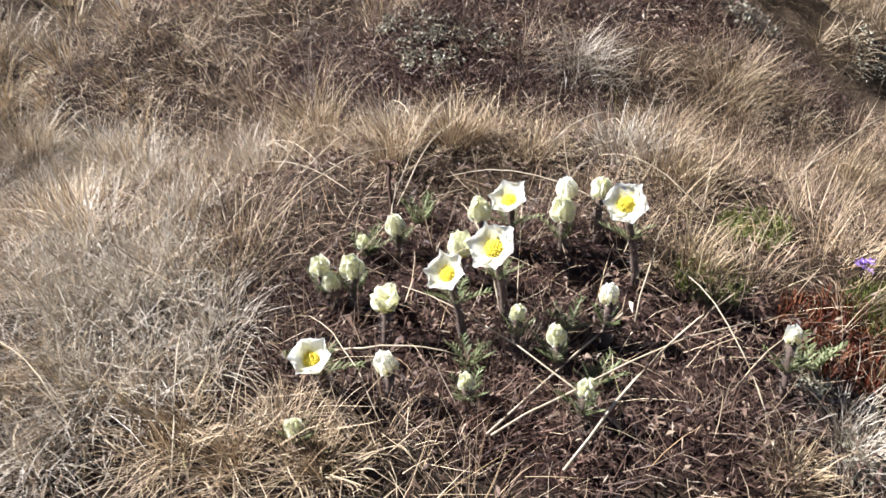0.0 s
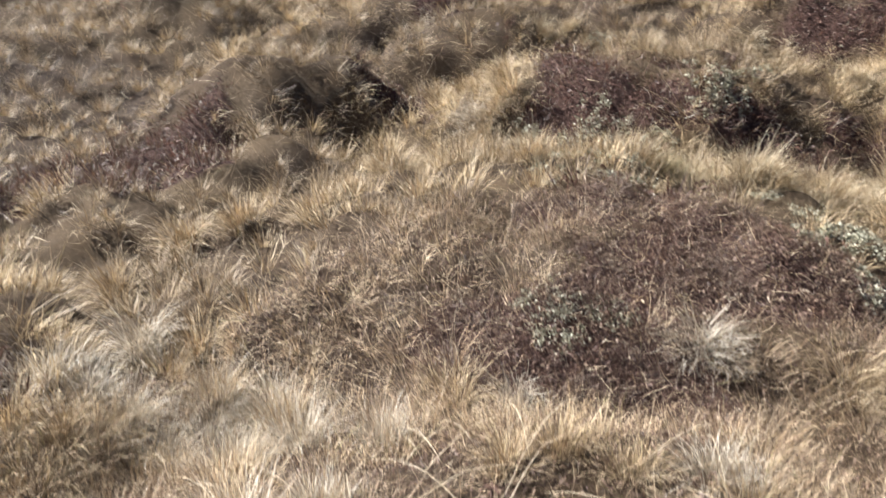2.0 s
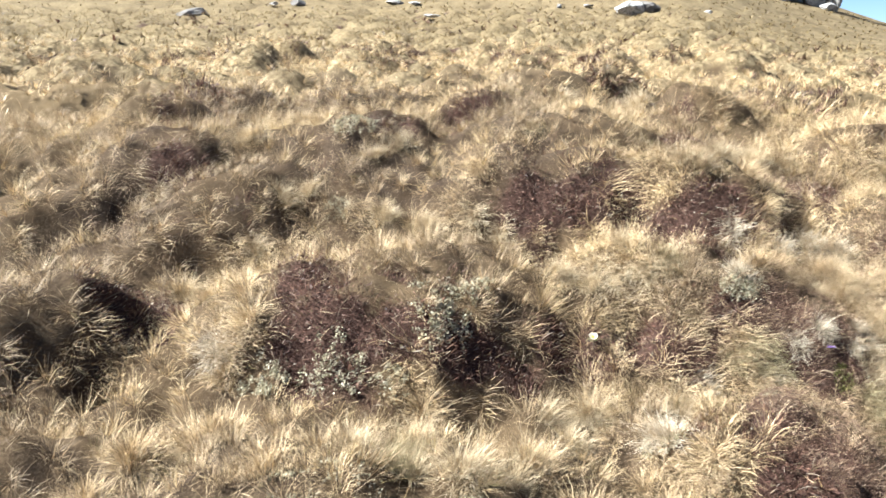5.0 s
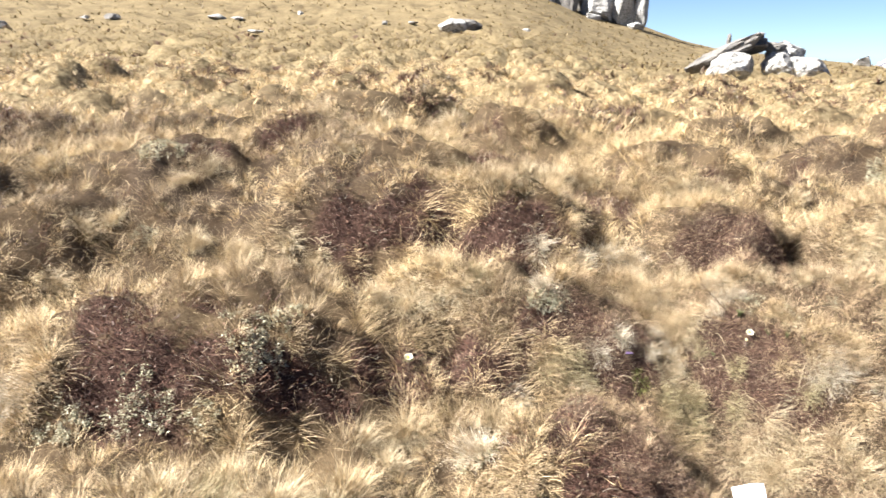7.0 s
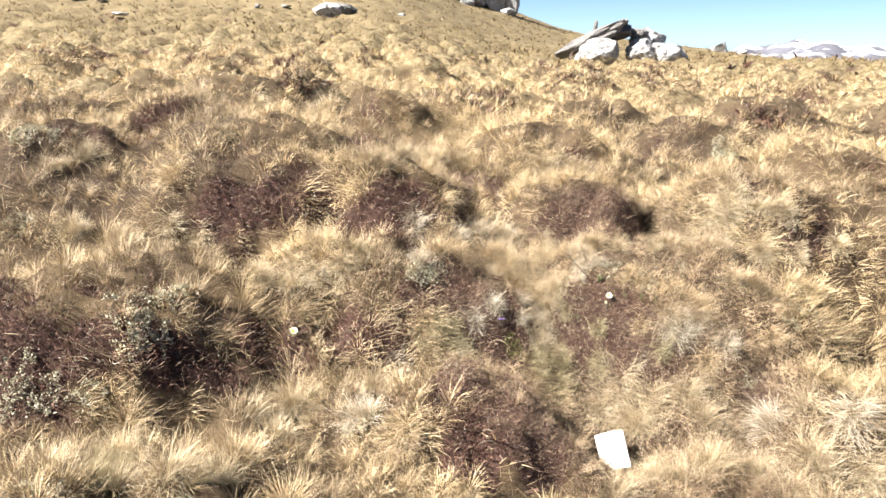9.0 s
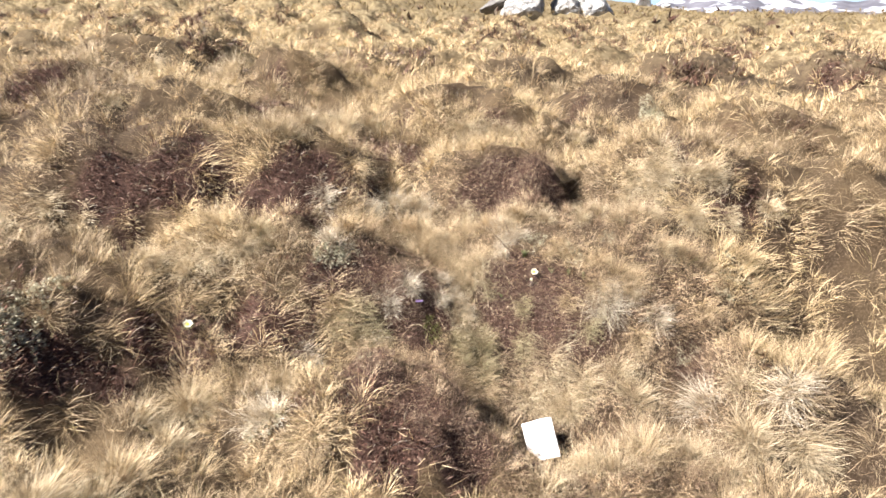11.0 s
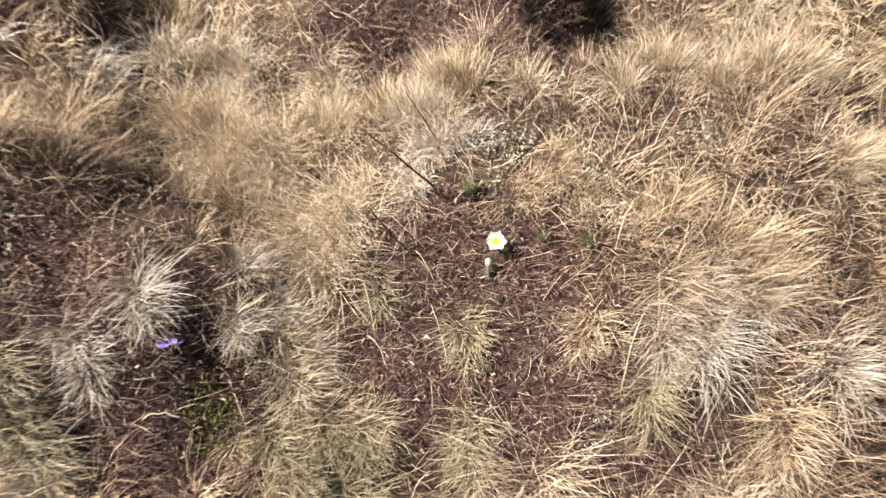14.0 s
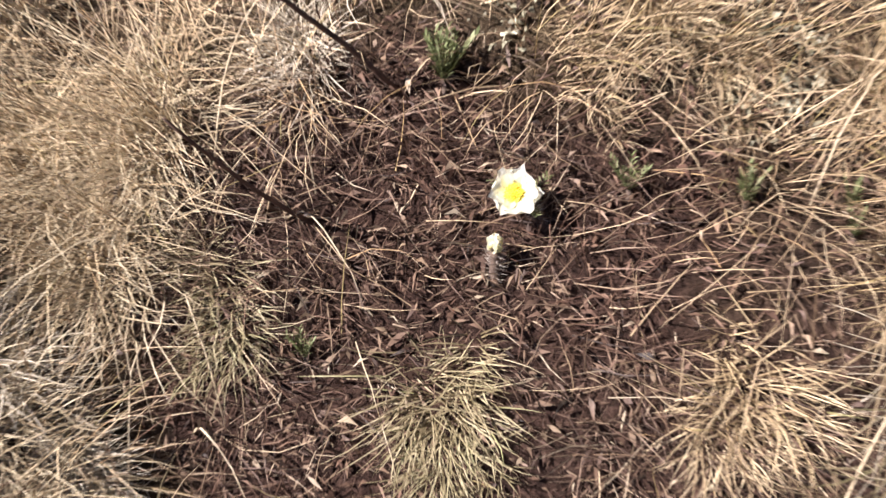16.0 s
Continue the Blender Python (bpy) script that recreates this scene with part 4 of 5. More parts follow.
# ------------------------------------------------------------------ far mountains
def mountains():
    n, m = 260, 26
    A = np.radians(np.linspace(18, 88, n))
    verts = np.zeros((n, m, 3))
    for j in range(m):
        s = j / (m - 1)
        r = 2150 + 900 * s
        ridge = 1 - abs(s - 0.45) / 0.55 if s > 0.45 else s / 0.45
        x, y = r * np.sin(A), r * np.cos(A)
        crest = 62 + 26 * (fbm(np.degrees(A) * 0.23, A * 0 + 3.3, 71, 3) - 0.5) * 2 + 12 * (fbm(np.degrees(A) * 1.3, A * 0 + s * 3, 75, 3) - 0.5) * 2
        crest = crest * smooth(36.5, 41.5, np.degrees(A))
        rough = 14 * (fbm(x * 0.02, y * 0.02, 81, 4) - 0.5) * min(1, 4 * ridge)
        verts[:, j] = np.stack([x, y, -64 + np.maximum(crest, 0) * ridge ** 0.8 + rough], -1)
    i, j = np.meshgrid(np.arange(n - 1), np.arange(m - 1), indexing="ij")
    quads = np.stack([i * m + j, i * m + j + 1, (i + 1) * m + j + 1, (i + 1) * m + j], -1).reshape(-1, 4)
    me = mesh_from("backdrop", verts.reshape(-1, 3), quads.ravel(), [4] * len(quads), M_MOUNTAIN, False)
    if me.polygons[0].normal.z < 0:
        me.flip_normals()
    return tagged(new("backdrop", me), "distant brown mountains streaked with snow", "mountains", kind="structure")


mountains()


# ------------------------------------------------------------------ pasqueflowers
def petal_bm(g, length, width, cup, notch):
    """One broad petal along +x, hollow above, with an uneven tip."""
    bm = bmesh.new()
    nu, nv = 9, 7
    grid = []
    for i in range(nu):
        s = i / (nu - 1)
        half = width * 0.5 * (math.sin(math.pi * min(1, 0.16 + 0.80 * s ** 0.9)) ** 0.5 if s < 0.98 else 0.45)
        half = max(half, 0.10 * width)
        row = []
        for j in range(nv):
            t = j / (nv - 1) * 2 - 1
            ln = length * s * (1 - (notch * abs(t) ** 1.3 + 0.08 * g.uniform(-1, 1)) * s ** 3)
            bow = 1.0 if cup > 1.0 else 0.35
            z = bow * cup * length * s ** 2.4 * 0.42 + 0.20 * width * t * t * (1 - 0.5 * s) + 0.02 * width * g.uniform(-1, 1)
            row.append(bm.verts.new((ln, half * t, z)))
        grid.append(row)
    for i in range(nu - 1):
        for j in range(nv - 1):
            bm.faces.new((grid[i][j], grid[i + 1][j], grid[i + 1][j + 1], grid[i][j + 1]))
    return bm


def feather_bm(g, count, length, spread):
    """A whorl of finely cut leaves: midribs with narrow side lobes."""
    bm = bmesh.new()

    def strip(p, d, up, ln, w):
        s = d.cross(up).normalized() * w
        q = p + d * ln * 0.55 + up * ln * 0.06
        e = p + d * ln
        v = [bm.verts.new(c) for c in (p - s * .6, p + s * .6, q + s, e, q - s)]
        bm.faces.new(v)

    for k in range(count):
        a = k * 6.2832 / count + g.uniform(-0.3, 0.3)
        e = spread + g.uniform(-0.25, 0.25)
        d = Vector((math.cos(a) * math.sin(e), math.sin(a) * math.sin(e), math.cos(e)))
        up = Vector((0, 0, 1))
        p = Vector((0, 0, 0))
        L = length * g.uniform(0.7, 1.2)
        n = 7
        for i in range(n):
            q = p + d * (L / n)
            strip(p, d, up, L / n * 1.2, L * 0.028)
            side = d.cross(up).normalized()
            for sg in (-1, 1):
                lobe = (d * 0.75 + side * sg * g.uniform(0.7, 1.2) + up * g.uniform(-.1, .4)).normalized()
                strip(q, lobe, up, L * (0.42 - 0.25 * i / n), L * 0.03)
            p = q
            d = (d + Vector((0, 0, -0.05))).normalized()
    return bm


def stamens_bm(g, r):
    bm = bmesh.new()
    bmesh.ops.create_icosphere(bm, subdivisions=2, radius=r * 0.62, matrix=Matrix.Translation((0, 0, r * 0.2)) @ Matrix.Diagonal((1, 1, 0.7, 1)))
    for k in range(64):
        a, q = k * 2.39996, math.sqrt((k + 0.5) / 64)
        c = Vector((math.cos(a) * q * r, math.sin(a) * q * r, r * (0.75 - 0.45 * q * q) + g.uniform(-.1, .1) * r))
        bmesh.ops.create_icosphere(bm, subdivisions=1, radius=r * 0.13, matrix=Matrix.Translation(c) @ Matrix.Diagonal((1, 1, 1.4, 1)))
    return bm


def flower(head, face, radius, seed, opening, label, white=True, leaves=3, leaf_len=0.028, name="pasqueflower", lean=(0.0, 0.0)):
    """A pasqueflower: stem from the ground to the head, whorl of cut leaves, petals and stamens. opening: 1 flat, 0 closed."""
    g = random.Random(seed)
    head = Vector(head)
    bx, by = head.x + lean[0], head.y + lean[1]
    foot = Vector((bx, by, gz(bx, by) - 0.008))
    if head.z < foot.z + 0.018:
        head.z = foot.z + 0.018
    root = new(name)
    root.location = foot
    face = Vector(face).normalized()
    rel = head - foot
    mid = rel * 0.5 + Vector((lean[0], lean[1], 0)) * 0.15
    pts = [Vector((0, 0, 0)), rel * 0.25 + (mid - rel * 0.5) * 0.7, mid, rel * 0.78 + (mid - rel * .5) * 0.5, rel - face * radius * 0.1]
    stem = part("stem", tube(bmesh.new(), pts, [0.0040, 0.0036, 0.0032, 0.0030, 0.0042], 7), M_STEM, root, "brownish hairy stem")
    hair = bmesh.new()
    for _ in range(200):
        q = g.uniform(0.1, 0.98) * 4
        i = min(3, int(q))
        p = pts[i].lerp(pts[i + 1], q - i)
        a = g.uniform(0, 6.283)
        d = Vector((math.cos(a), math.sin(a), g.uniform(0.1, 0.9))).normalized()
        e = d.orthogonal().normalized() * 0.0002
        hair.faces.new([hair.verts.new(k) for k in (p + d * 0.0015 - e, p + d * 0.0015 + e, p + d * g.uniform(0.005, 0.011))])
    part("hairs", hair, M_HAIR, stem, "brown and silvery hairs on the stem")
    turn = face.to_track_quat("Z", "Y").to_matrix().to_4x4()
    top = Matrix.Translation(rel) @ turn
    m = M_PETAL if white else M_BUD
    elev = radians(66 - 54 * opening)
    radius = radius * (1.2 if opening > 0.5 else 1.28)
    for k in range(6):
        lift = (k % 2) * 0.06 * radius
        L = radius * g.uniform(0.93, 1.06) * (1.0 if opening > 0.4 else 1.15)
        ob = part("petal", petal_bm(g, L, radius * g.uniform(1.15, 1.35), 0.35 + 1.2 * (1 - opening), 0.30 if opening > 0.5 else 0.10), m, root)
        ob.matrix_local = top @ pose(0, 0, lift, 0, 0, 60 * k + g.uniform(-7, 7)) @ Matrix.Rotation(-elev + g.uniform(-.1, .1), 4, 'Y') @ Matrix.Translation((radius * 0.06, 0, 0))
    if opening > 0.25:
        ob = part("yellow_centre", stamens_bm(g, radius * 0.38), M_YELLOW, root, "golden yellow stamens")
        ob.matrix_local = top @ Matrix.Translation((0, 0, radius * 0.04))
    if leaves:
        ob = part("leaf_whorl", feather_bm(g, leaves + 2, leaf_len, 0.55 if opening < 0.4 else 0.95), M_FEATHER, root, "finely cut green leaves round the stem")
        ob.matrix_local = Matrix.Translation(rel * (0.62 if opening > 0.4 else 0.45))
    return tagged(root, label, "flower", "pasqueflowers")


flower((0.047, 0.645, -0.229), (-0.42, -0.72, 0.6), 0.0185, 1, 0.85, "open white pasqueflower with a yellow centre", lean=(0.012, 0.012))
flower((0.010, 0.620, -0.242), (-0.35, -0.72, 0.65), 0.016, 2, 0.7, "open white pasqueflower leaning beside a larger one", lean=(0.014, 0.012))
flower((0.063, 0.713, -0.209), (-0.35, -0.62, 0.75), 0.016, 3, 0.75, "open white pasqueflower at the back of the clump", lean=(0.006, 0.012))
flower((0.156, 0.679, -0.200), (-0.3, -0.76, 0.58), 0.0172, 4, 0.85, "open white pasqueflower on a longer stem", lean=(0.018, 0.012))
flower((-0.090, 0.565, -0.290), (0.0, -0.68, 0.72), 0.0165, 5, 0.65, "half-open white pasqueflower low on the ground", lean=(0.010, 0.014))
CREAM = "closed cream pasqueflower bud with feathery leaves"
for k, (bx, by, bz, r, op, lf, lab) in enumerate((
        (-0.035, 0.730, -0.245, 0.012, 0.12, 4, CREAM), (-0.065, 0.726, -0.258, 0.008, 0.05, 3, "small furry pasqueflower bud in the litter"),
        (-0.097, 0.671, -0.263, 0.011, 0.1, 2, CREAM), (-0.086, 0.667, -0.274, 0.010, 0.1, 0, "closed greenish-cream pasqueflower bud"),
        (-0.069, 0.671, -0.264, 0.013, 0.15, 4, CREAM), (-0.040, 0.634, -0.277, 0.014, 0.38, 0, "half-open cream pasqueflower showing a yellow centre"),
        (-0.033, 0.564, -0.297, 0.012, 0.1, 0, "closed white furry pasqueflower bud"), (0.024, 0.560, -0.306, 0.008, 0.05, 5, "tiny pasqueflower bud under green leaves"),
        (0.065, 0.622, -0.279, 0.009, 0.08, 2, CREAM), (0.095, 0.598, -0.287, 0.011, 0.1, 5, CREAM), (0.140, 0.636, -0.268, 0.011, 0.08, 3, "closed white furry pasqueflower bud"),
        (0.108, 0.540, -0.300, 0.009, 0.05, 5, CREAM), (-0.095, 0.522, -0.325, 0.009, 0.08, 3, CREAM), (0.039, 0.734, -0.232, 0.014, 0.12, 0, "closed cream pasqueflower bud"),
        (0.021, 0.696, -0.252, 0.014, 0.35, 0, "half-open cream pasqueflower behind the others"), (0.119, 0.751, -0.214, 0.013, 0.12, 0, "closed white pasqueflower bud"),
        (0.112, 0.725, -0.228, 0.015, 0.15, 3, "plump closed cream pasqueflower bud"), (0.146, 0.741, -0.211, 0.013, 0.15, 0, "closed cream pasqueflower bud"),
        (0.272, 0.589, -0.278, 0.009, 0.05, 5, "small white bud beside a green leaf tuft"))):
    flower((bx, by, bz), (-0.25 + 0.1 * (k % 3), -0.45, 0.9), r, 20 + k, op, lab, white=("white" in lab), leaves=lf, leaf_len=0.024, name="pasqueflower_bud")
flower((2.163, 2.648, 0.257), (-0.28, -0.62, 0.72), 0.0128, 60, 0.95, "single open white pasqueflower on brown litter", lean=(0.020, -0.004), leaves=2, leaf_len=0.022)
flower((2.149, 2.644, 0.228), (-0.3, -0.4, 0.9), 0.007, 61, 0.1, "tiny white bud beside the open flower", leaves=0, name="pasqueflower_bud")
flower((0.905, 2.874, 0.184), (-0.2, -0.5, 0.85), 0.0165, 62, 0.7, "white pasqueflower alone on a dark hummock", leaves=3)


def leaf_tuft(x, y, size, seed, count=7, mat=None, label="tuft of finely cut green leaves", up=0.02, spread=0.6):
    g = random.Random(seed)
    root = new("leaf_tuft")
    root.location = (x, y, gz(x, y) - 0.004)
    ob = part("cut_leaves", feather_bm(g, count, size, spread), mat or M_FEATHER, root)
    ob.location = (0, 0, up * 0.3)
    part("leaf_stalk", tube(bmesh.new(), [(0, 0, -0.004), (0.001, 0, up * 0.2), (0, 0.001, up * 0.4)], [0.002, 0.0018, 0.0015]), M_STEM, root)
    return tagged(root, label, "leaves", "green leaf tufts")


for k, (x, y, s) in enumerate(((-0.018, 0.775, 0.03), (-0.061, 0.727, 0.026), (0.027, 0.600, 0.026), (0.108, 0.640, 0.028), (0.121, 0.580, 0.026), (0.301, 0.615, 0.034),
                               (2.159, 2.718, 0.030), (2.163, 2.719, 0.024), (2.226, 2.625, 0.020), (2.279, 2.587, 0.022), (2.319, 2.543, 0.018), (2.325, 2.554, 0.016), (2.041, 2.684, 0.018))):
    leaf_tuft(x, y, s, 300 + k, 9 if k < 8 else 6, spread=0.6 if k < 6 else 0.3)


def moss_cushion(x, y, r, seed, mat, label, n=700):
    g = np.random.default_rng(seed)
    q, a = np.sqrt(g.random(n)) * r, g.uniform(0, 6.283, n)
    px, py = x + q * np.sin(a), y + q * np.cos(a)
    pz = ground_z(px, py) - 0.003
    me = blade_mesh("moss_cushion", np.column_stack([px, py, pz]), g.uniform(0, 6.283, n), np.abs(g.normal(0.3, 0.3, n)), g.normal(0.4, 0.4, n),
                    g.uniform(0.008, 0.022, n), g.uniform(0.0015, 0.003, n), 2, mat)
    return tagged(new("moss_cushion", me), label, "moss", "moss cushions")


moss_cushion(0.311, 0.80, 0.035, 1, M_MOSS, "bright green moss in the dry grass")
moss_cushion(0.241, 0.70, 0.03, 2, M_MOSS, "patch of green moss under dry blades")
moss_cushion(0.340, 0.655, 0.05, 3, M_REDMOSS, "rust-red moss cushion among dry blades", 1200)
moss_cushion(0.390, 0.690, 0.03, 4, M_MOSS, "green moss beside violet flowers")
moss_cushion(1.74, 2.67, 0.035, 5, M_MOSS, "olive moss at the foot of the hummock", 260)


def violet(x, y, size, seed):
    """A low clump of violet flowers, each of five narrow petals."""
    g = random.Random(seed)
    root = new("violet_flower")
    root.location = (x, y, gz(x, y) - 0.003)
    for k in range(5):
        hx, hy, hz = g.uniform(-.5, .5) * size, g.uniform(-.5, .5) * size, size * g.uniform(0.7, 1.3)
        part("stem", tube(bmesh.new(), [(hx * .3, hy * .3, 0), (hx * .7, hy * .7, hz * .6), (hx, hy, hz)], [0.0012, 0.001, 0.001], 5), M_STEM, root)
        for j in range(5):
            ob = part("petal", petal_bm(g, size * 0.42, size * 0.24, 0.5, 0.3), M_PURPLE, root)
            ob.matrix_local = Matrix.Translation((hx, hy, hz)) @ pose(0, 0, 0, g.uniform(-25, 25), -20 + g.uniform(-20, 20), 72 * j)
    return tagged(root, "low violet flowers among dry grass", "flower", "violet flowers")


violet(0.390, 0.725, 0.017, 5)
violet(1.712, 2.723, 0.022, 6)


# ------------------------------------------------------------------ stalks, straws and twigs
def stalk(name, pts, r0, r1, mat, label, cat, sides=6):
    root = Vector(pts[0])
    n = len(pts)
    bm = tube(bmesh.new(), [Vector(p) - root for p in pts], [r0 + (r1 - r0) * i / (n - 1) for i in range(n)], sides)
    me = bpy.data.meshes.new(name)
    bm.to_mesh(me)
    bm.free()
    me.materials.append(mat)
    for p in me.polygons:
        p.use_smooth = True
    ob = new(name, me)
    ob.location = root
    return tagged(ob, label, cat)


sg = random.Random(5)
for a, b, sag, r in (((0.037, 0.525, -0.325), (0.664, 1.248, -0.215), 0.02, 0.0011), ((0.041, 0.525, -0.325), (0.251, 0.622, -0.277), 0.012, 0.001),
                     ((0.088, 0.491, -0.33), (0.248, 0.657, -0.267), 0.015, 0.0012), ((-0.081, 0.615, -0.306), (0.018, 0.604, -0.302), 0.006, 0.001),
                     ((0.015, 1.021, -0.225), (0.044, 0.863, -0.245), 0.004, 0.001), ((-0.098, 0.816, -0.262), (-0.006, 0.697, -0.288), 0.004, 0.0011),
                     ((1.715, 2.670, 0.092), (1.659, 2.679, 0.115), 0.015, 0.0014), ((2.353, 2.391, 0.073), (2.318, 2.445, 0.147), 0.01, 0.0015)):
    stalk("straw", bent(a, b, sag, 9, 0.0015, sg), r, r * 0.5, M_STRAWSTALK, "long pale dry straw lying over the litter", "straw", 5)
for k in range(62):
    if k < 40:
        x0, y0, length, az = sg.uniform(-0.42, 0.34), sg.uniform(0.48, 0.98), sg.uniform(0.08, 0.22), sg.uniform(-1.2, 1.5)
    else:
        x0, y0, length, az = sg.choice((sg.uniform(1.95, 2.07), sg.uniform(2.24, 2.45))), sg.uniform(2.45, 2.78), sg.uniform(0.04, 0.08), sg.uniform(0, 6.28)
    x1, y1 = x0 + length * math.sin(az), y0 + length * math.cos(az)
    a, b = (x0, y0, gz(x0, y0) + 0.004), (x1, y1, gz(x1, y1) + sg.uniform(0.004, 0.05))
    stalk("straw", bent(a, b, sg.uniform(0.012, 0.035), 8, 0.001, sg), sg.uniform(0.0005, 0.0009), 0.0003, M_STRAWSTALK, "thin pale dry straw bent over the mat", "straw", 4)
stalk("dead_twig", bent((-0.115, 0.62, -0.298), (-0.060, 0.626, -0.300), 0.008, 8, 0.001, sg), 0.0012, 0.0006, M_DARKSTALK, "thin dark dead twig", "twig", 5)
stalk("dead_weed", bent((2.139, 2.729, 0.287), (2.004, 2.742, 0.433), 0.003, 9, 0.0012, sg), 0.0019, 0.0011, M_DARKSTALK, "thin dark dead flower stem leaning out", "twig", 6)
stalk("dead_weed", bent((2.071, 2.723, 0.225), (1.998, 2.699, 0.329), -0.006, 8, 0.001, sg), 0.0018, 0.0010, M_DARKSTALK, "thin dark dead stem on brown litter", "twig", 6)
stalk("dead_weed", bent((2.158, 2.809, 0.351), (2.090, 2.767, 0.454), 0.002, 8, 0.001, sg), 0.0012, 0.0007, M_DARKSTALK, "dark dead flower stem lying in pale grass", "twig", 6)


def dead_flower_stalk():
    root = new("dead_flower_stalk")
    x, y = -0.046, 0.800
    root.location = (x, y, gz(x, y) - 0.004)
    part("stem", tube(bmesh.new(), [(0, 0, 0), (0.001, 0, 0.02), (-0.002, 0.002, 0.042), (-0.001, 0.004, 0.060)], [0.0026, 0.0022, 0.002, 0.0018], 7), M_DARKSTALK, root)
    g = random.Random(3)
    for k in range(7):
        a = k * 0.9
        d = Vector((math.cos(a), math.sin(a), 0))
        p = Vector((-0.001, 0.004, 0.058))
        part("curled_bract", tube(bmesh.new(), [p, p + d * 0.006 + Vector((0, 0, 0.004)), p + d * 0.012 + Vector((0, 0, 0.002)), p + d * 0.014 + Vector((0, 0, -0.004))],
                                  [0.0014, 0.0013, 0.001, 0.0005], 5), M_DARKSTALK, root)
    tagged(root, "dead brown flower stalk with curled dry bracts", "stalk")


dead_flower_stalk()


# the sheet of paper in the grass
def paper_sheet():
    bm = bmesh.new()
    n = 12
    rows = []
    for side in (0, 1):
        grid = []
        for i in range(n):
            row = []
            for j in range(n):
                u, v = i / (n - 1) - 0.5, j / (n - 1) - 0.5
                z = 0.010 * math.sin(u * 4 + 1) + 0.008 * math.cos(v * 5) + 0.004 * noise.noise(Vector((u * 5, v * 5, 2))) - side * 0.0012
                row.append(bm.verts.new((u * 0.105, v * 0.140, z)))
            grid.append(row)
        rows.append(grid)
    for side, grid in enumerate(rows):
        for i in range(n - 1):
            for j in range(n - 1):
                f = (grid[i][j], grid[i + 1][j], grid[i + 1][j + 1], grid[i][j + 1])
                bm.faces.new(f if side == 0 else f[::-1])
    edge = [(i, 0) for i in range(n)] + [(n - 1, j) for j in range(1, n)] + [(i, n - 1) for i in range(n - 2, -1, -1)] + [(0, j) for j in range(n - 2, 0, -1)]
    for (a, b), (c, d) in zip(edge, edge[1:] + edge[:1]):
        bm.faces.new((rows[0][a][b], rows[1][a][b], rows[1][c][d], rows[0][c][d]))
    me = bpy.data.meshes.new("paper_sheet")
    bm.to_mesh(me)
    bm.free()
    me.materials.append(M_PAPER)
    ob = new("paper_sheet", me)
    ob.matrix_world = pose(1.944, 2.238, gz(1.944, 2.238) + 0.030, 48, -14, -26)
    return tagged(ob, "curled blank sheet of white paper caught in the grass", "paper")


paper_sheet()

# ------------------------------------------------------------------ lichen
LICHEN = [
    (0.30, 0.59, 0.026), (0.32, 0.54, 0.025), (0.82, 1.66, 0.043), (1.47, 2.94, 0.054), (1.45, 2.93, 0.077),
    (3.58, 3.71, 0.072), (2.93, 2.38, 0.107), (2.23, 2.74, 0.042), (2.51, 2.64, 0.029), (2.49, 2.36, 0.019),
    (2.21, 2.45, 0.027), (2.33, 2.65, 0.049), (-0.02, 1.34, 0.052), (0.56, 1.59, 0.071), (0.48, 1.75, 0.077),
    (-0.01, 4.29, 0.112), (-0.28, 2.76, 0.095), (2.59, 2.25, 0.047), (1.05, 2.44, 0.070), (-0.02, 2.03, 0.180),
    (-0.03, 2.74, 0.115), (-0.27, 0.69, 0.035), (-0.04, 1.41, 0.059), (1.82, 2.71, 0.019), (1.84, 2.67, 0.023),
    (0.39, 2.02, 0.042), (0.49, 1.97, 0.042), (0.53, 1.80, 0.044), (0.58, 1.76, 0.038), (0.07, 1.40, 0.046),
    (0.36, 2.90, 0.123), (0.46, 2.99, 0.094), (0.38, 2.81, 0.070), (-0.06, 4.30, 0.064), (0.34, 2.80, 0.084),
    (-0.05, 2.73, 0.060), (0.16, 2.68, 0.059), (1.41, 2.50, 0.028), (1.45, 2.93, 0.057), (3.57, 3.73, 0.062),
    (3.57, 3.63, 0.051), (-0.08, 3.81, 0.065), (1.46, 2.95, 0.051), (1.52, 2.93, 0.046), (1.43, 2.92, 0.051),
    (1.70, 2.78, 0.024),
]


def lichen(x, y, r, seed):
    """Small crusty clumps scattered over a patch, with the heath showing between them."""
    g = np.random.default_rng(seed)
    clumps = max(4, int(min(26, 5 + 240 * r)))
    cq, ca = np.sqrt(g.random(clumps)) * r, g.uniform(0, 6.283, clumps)
    cr = g.uniform(0.006, 0.014, clumps) + 0.05 * r
    n = int(min(900, 26 * clumps))
    k = g.integers(0, clumps, n)
    px = x + cq[k] * np.sin(ca[k]) + g.normal(0, 0.55, n) * cr[k]
    py = y + cq[k] * np.cos(ca[k]) * 0.8 + g.normal(0, 0.55, n) * cr[k]
    s = np.clip(r * 0.085, 0.003, 0.007)
    pz = ground_z(px, py) + g.uniform(0.2, 1.6, n) * s
    me = blade_mesh("lichen_patch", np.column_stack([px, py, pz]), g.uniform(0, 6.283, n), np.abs(g.normal(0.6, 0.4, n)), g.normal(0.8, 0.6, n),
                    s * g.uniform(0.7, 1.8, n), s * g.uniform(0.6, 1.3, n), 2, M_LICHEN, g.uniform(-1.5, 1.5, n), stand(px, py, 1.0))
    return tagged(new("lichen_patch", me), "crusty pale grey-green lichen on the heath", "lichen", kind="stuff")


for k, (x, y, r) in enumerate(LICHEN):
    lichen(x, y, r, 400 + k)

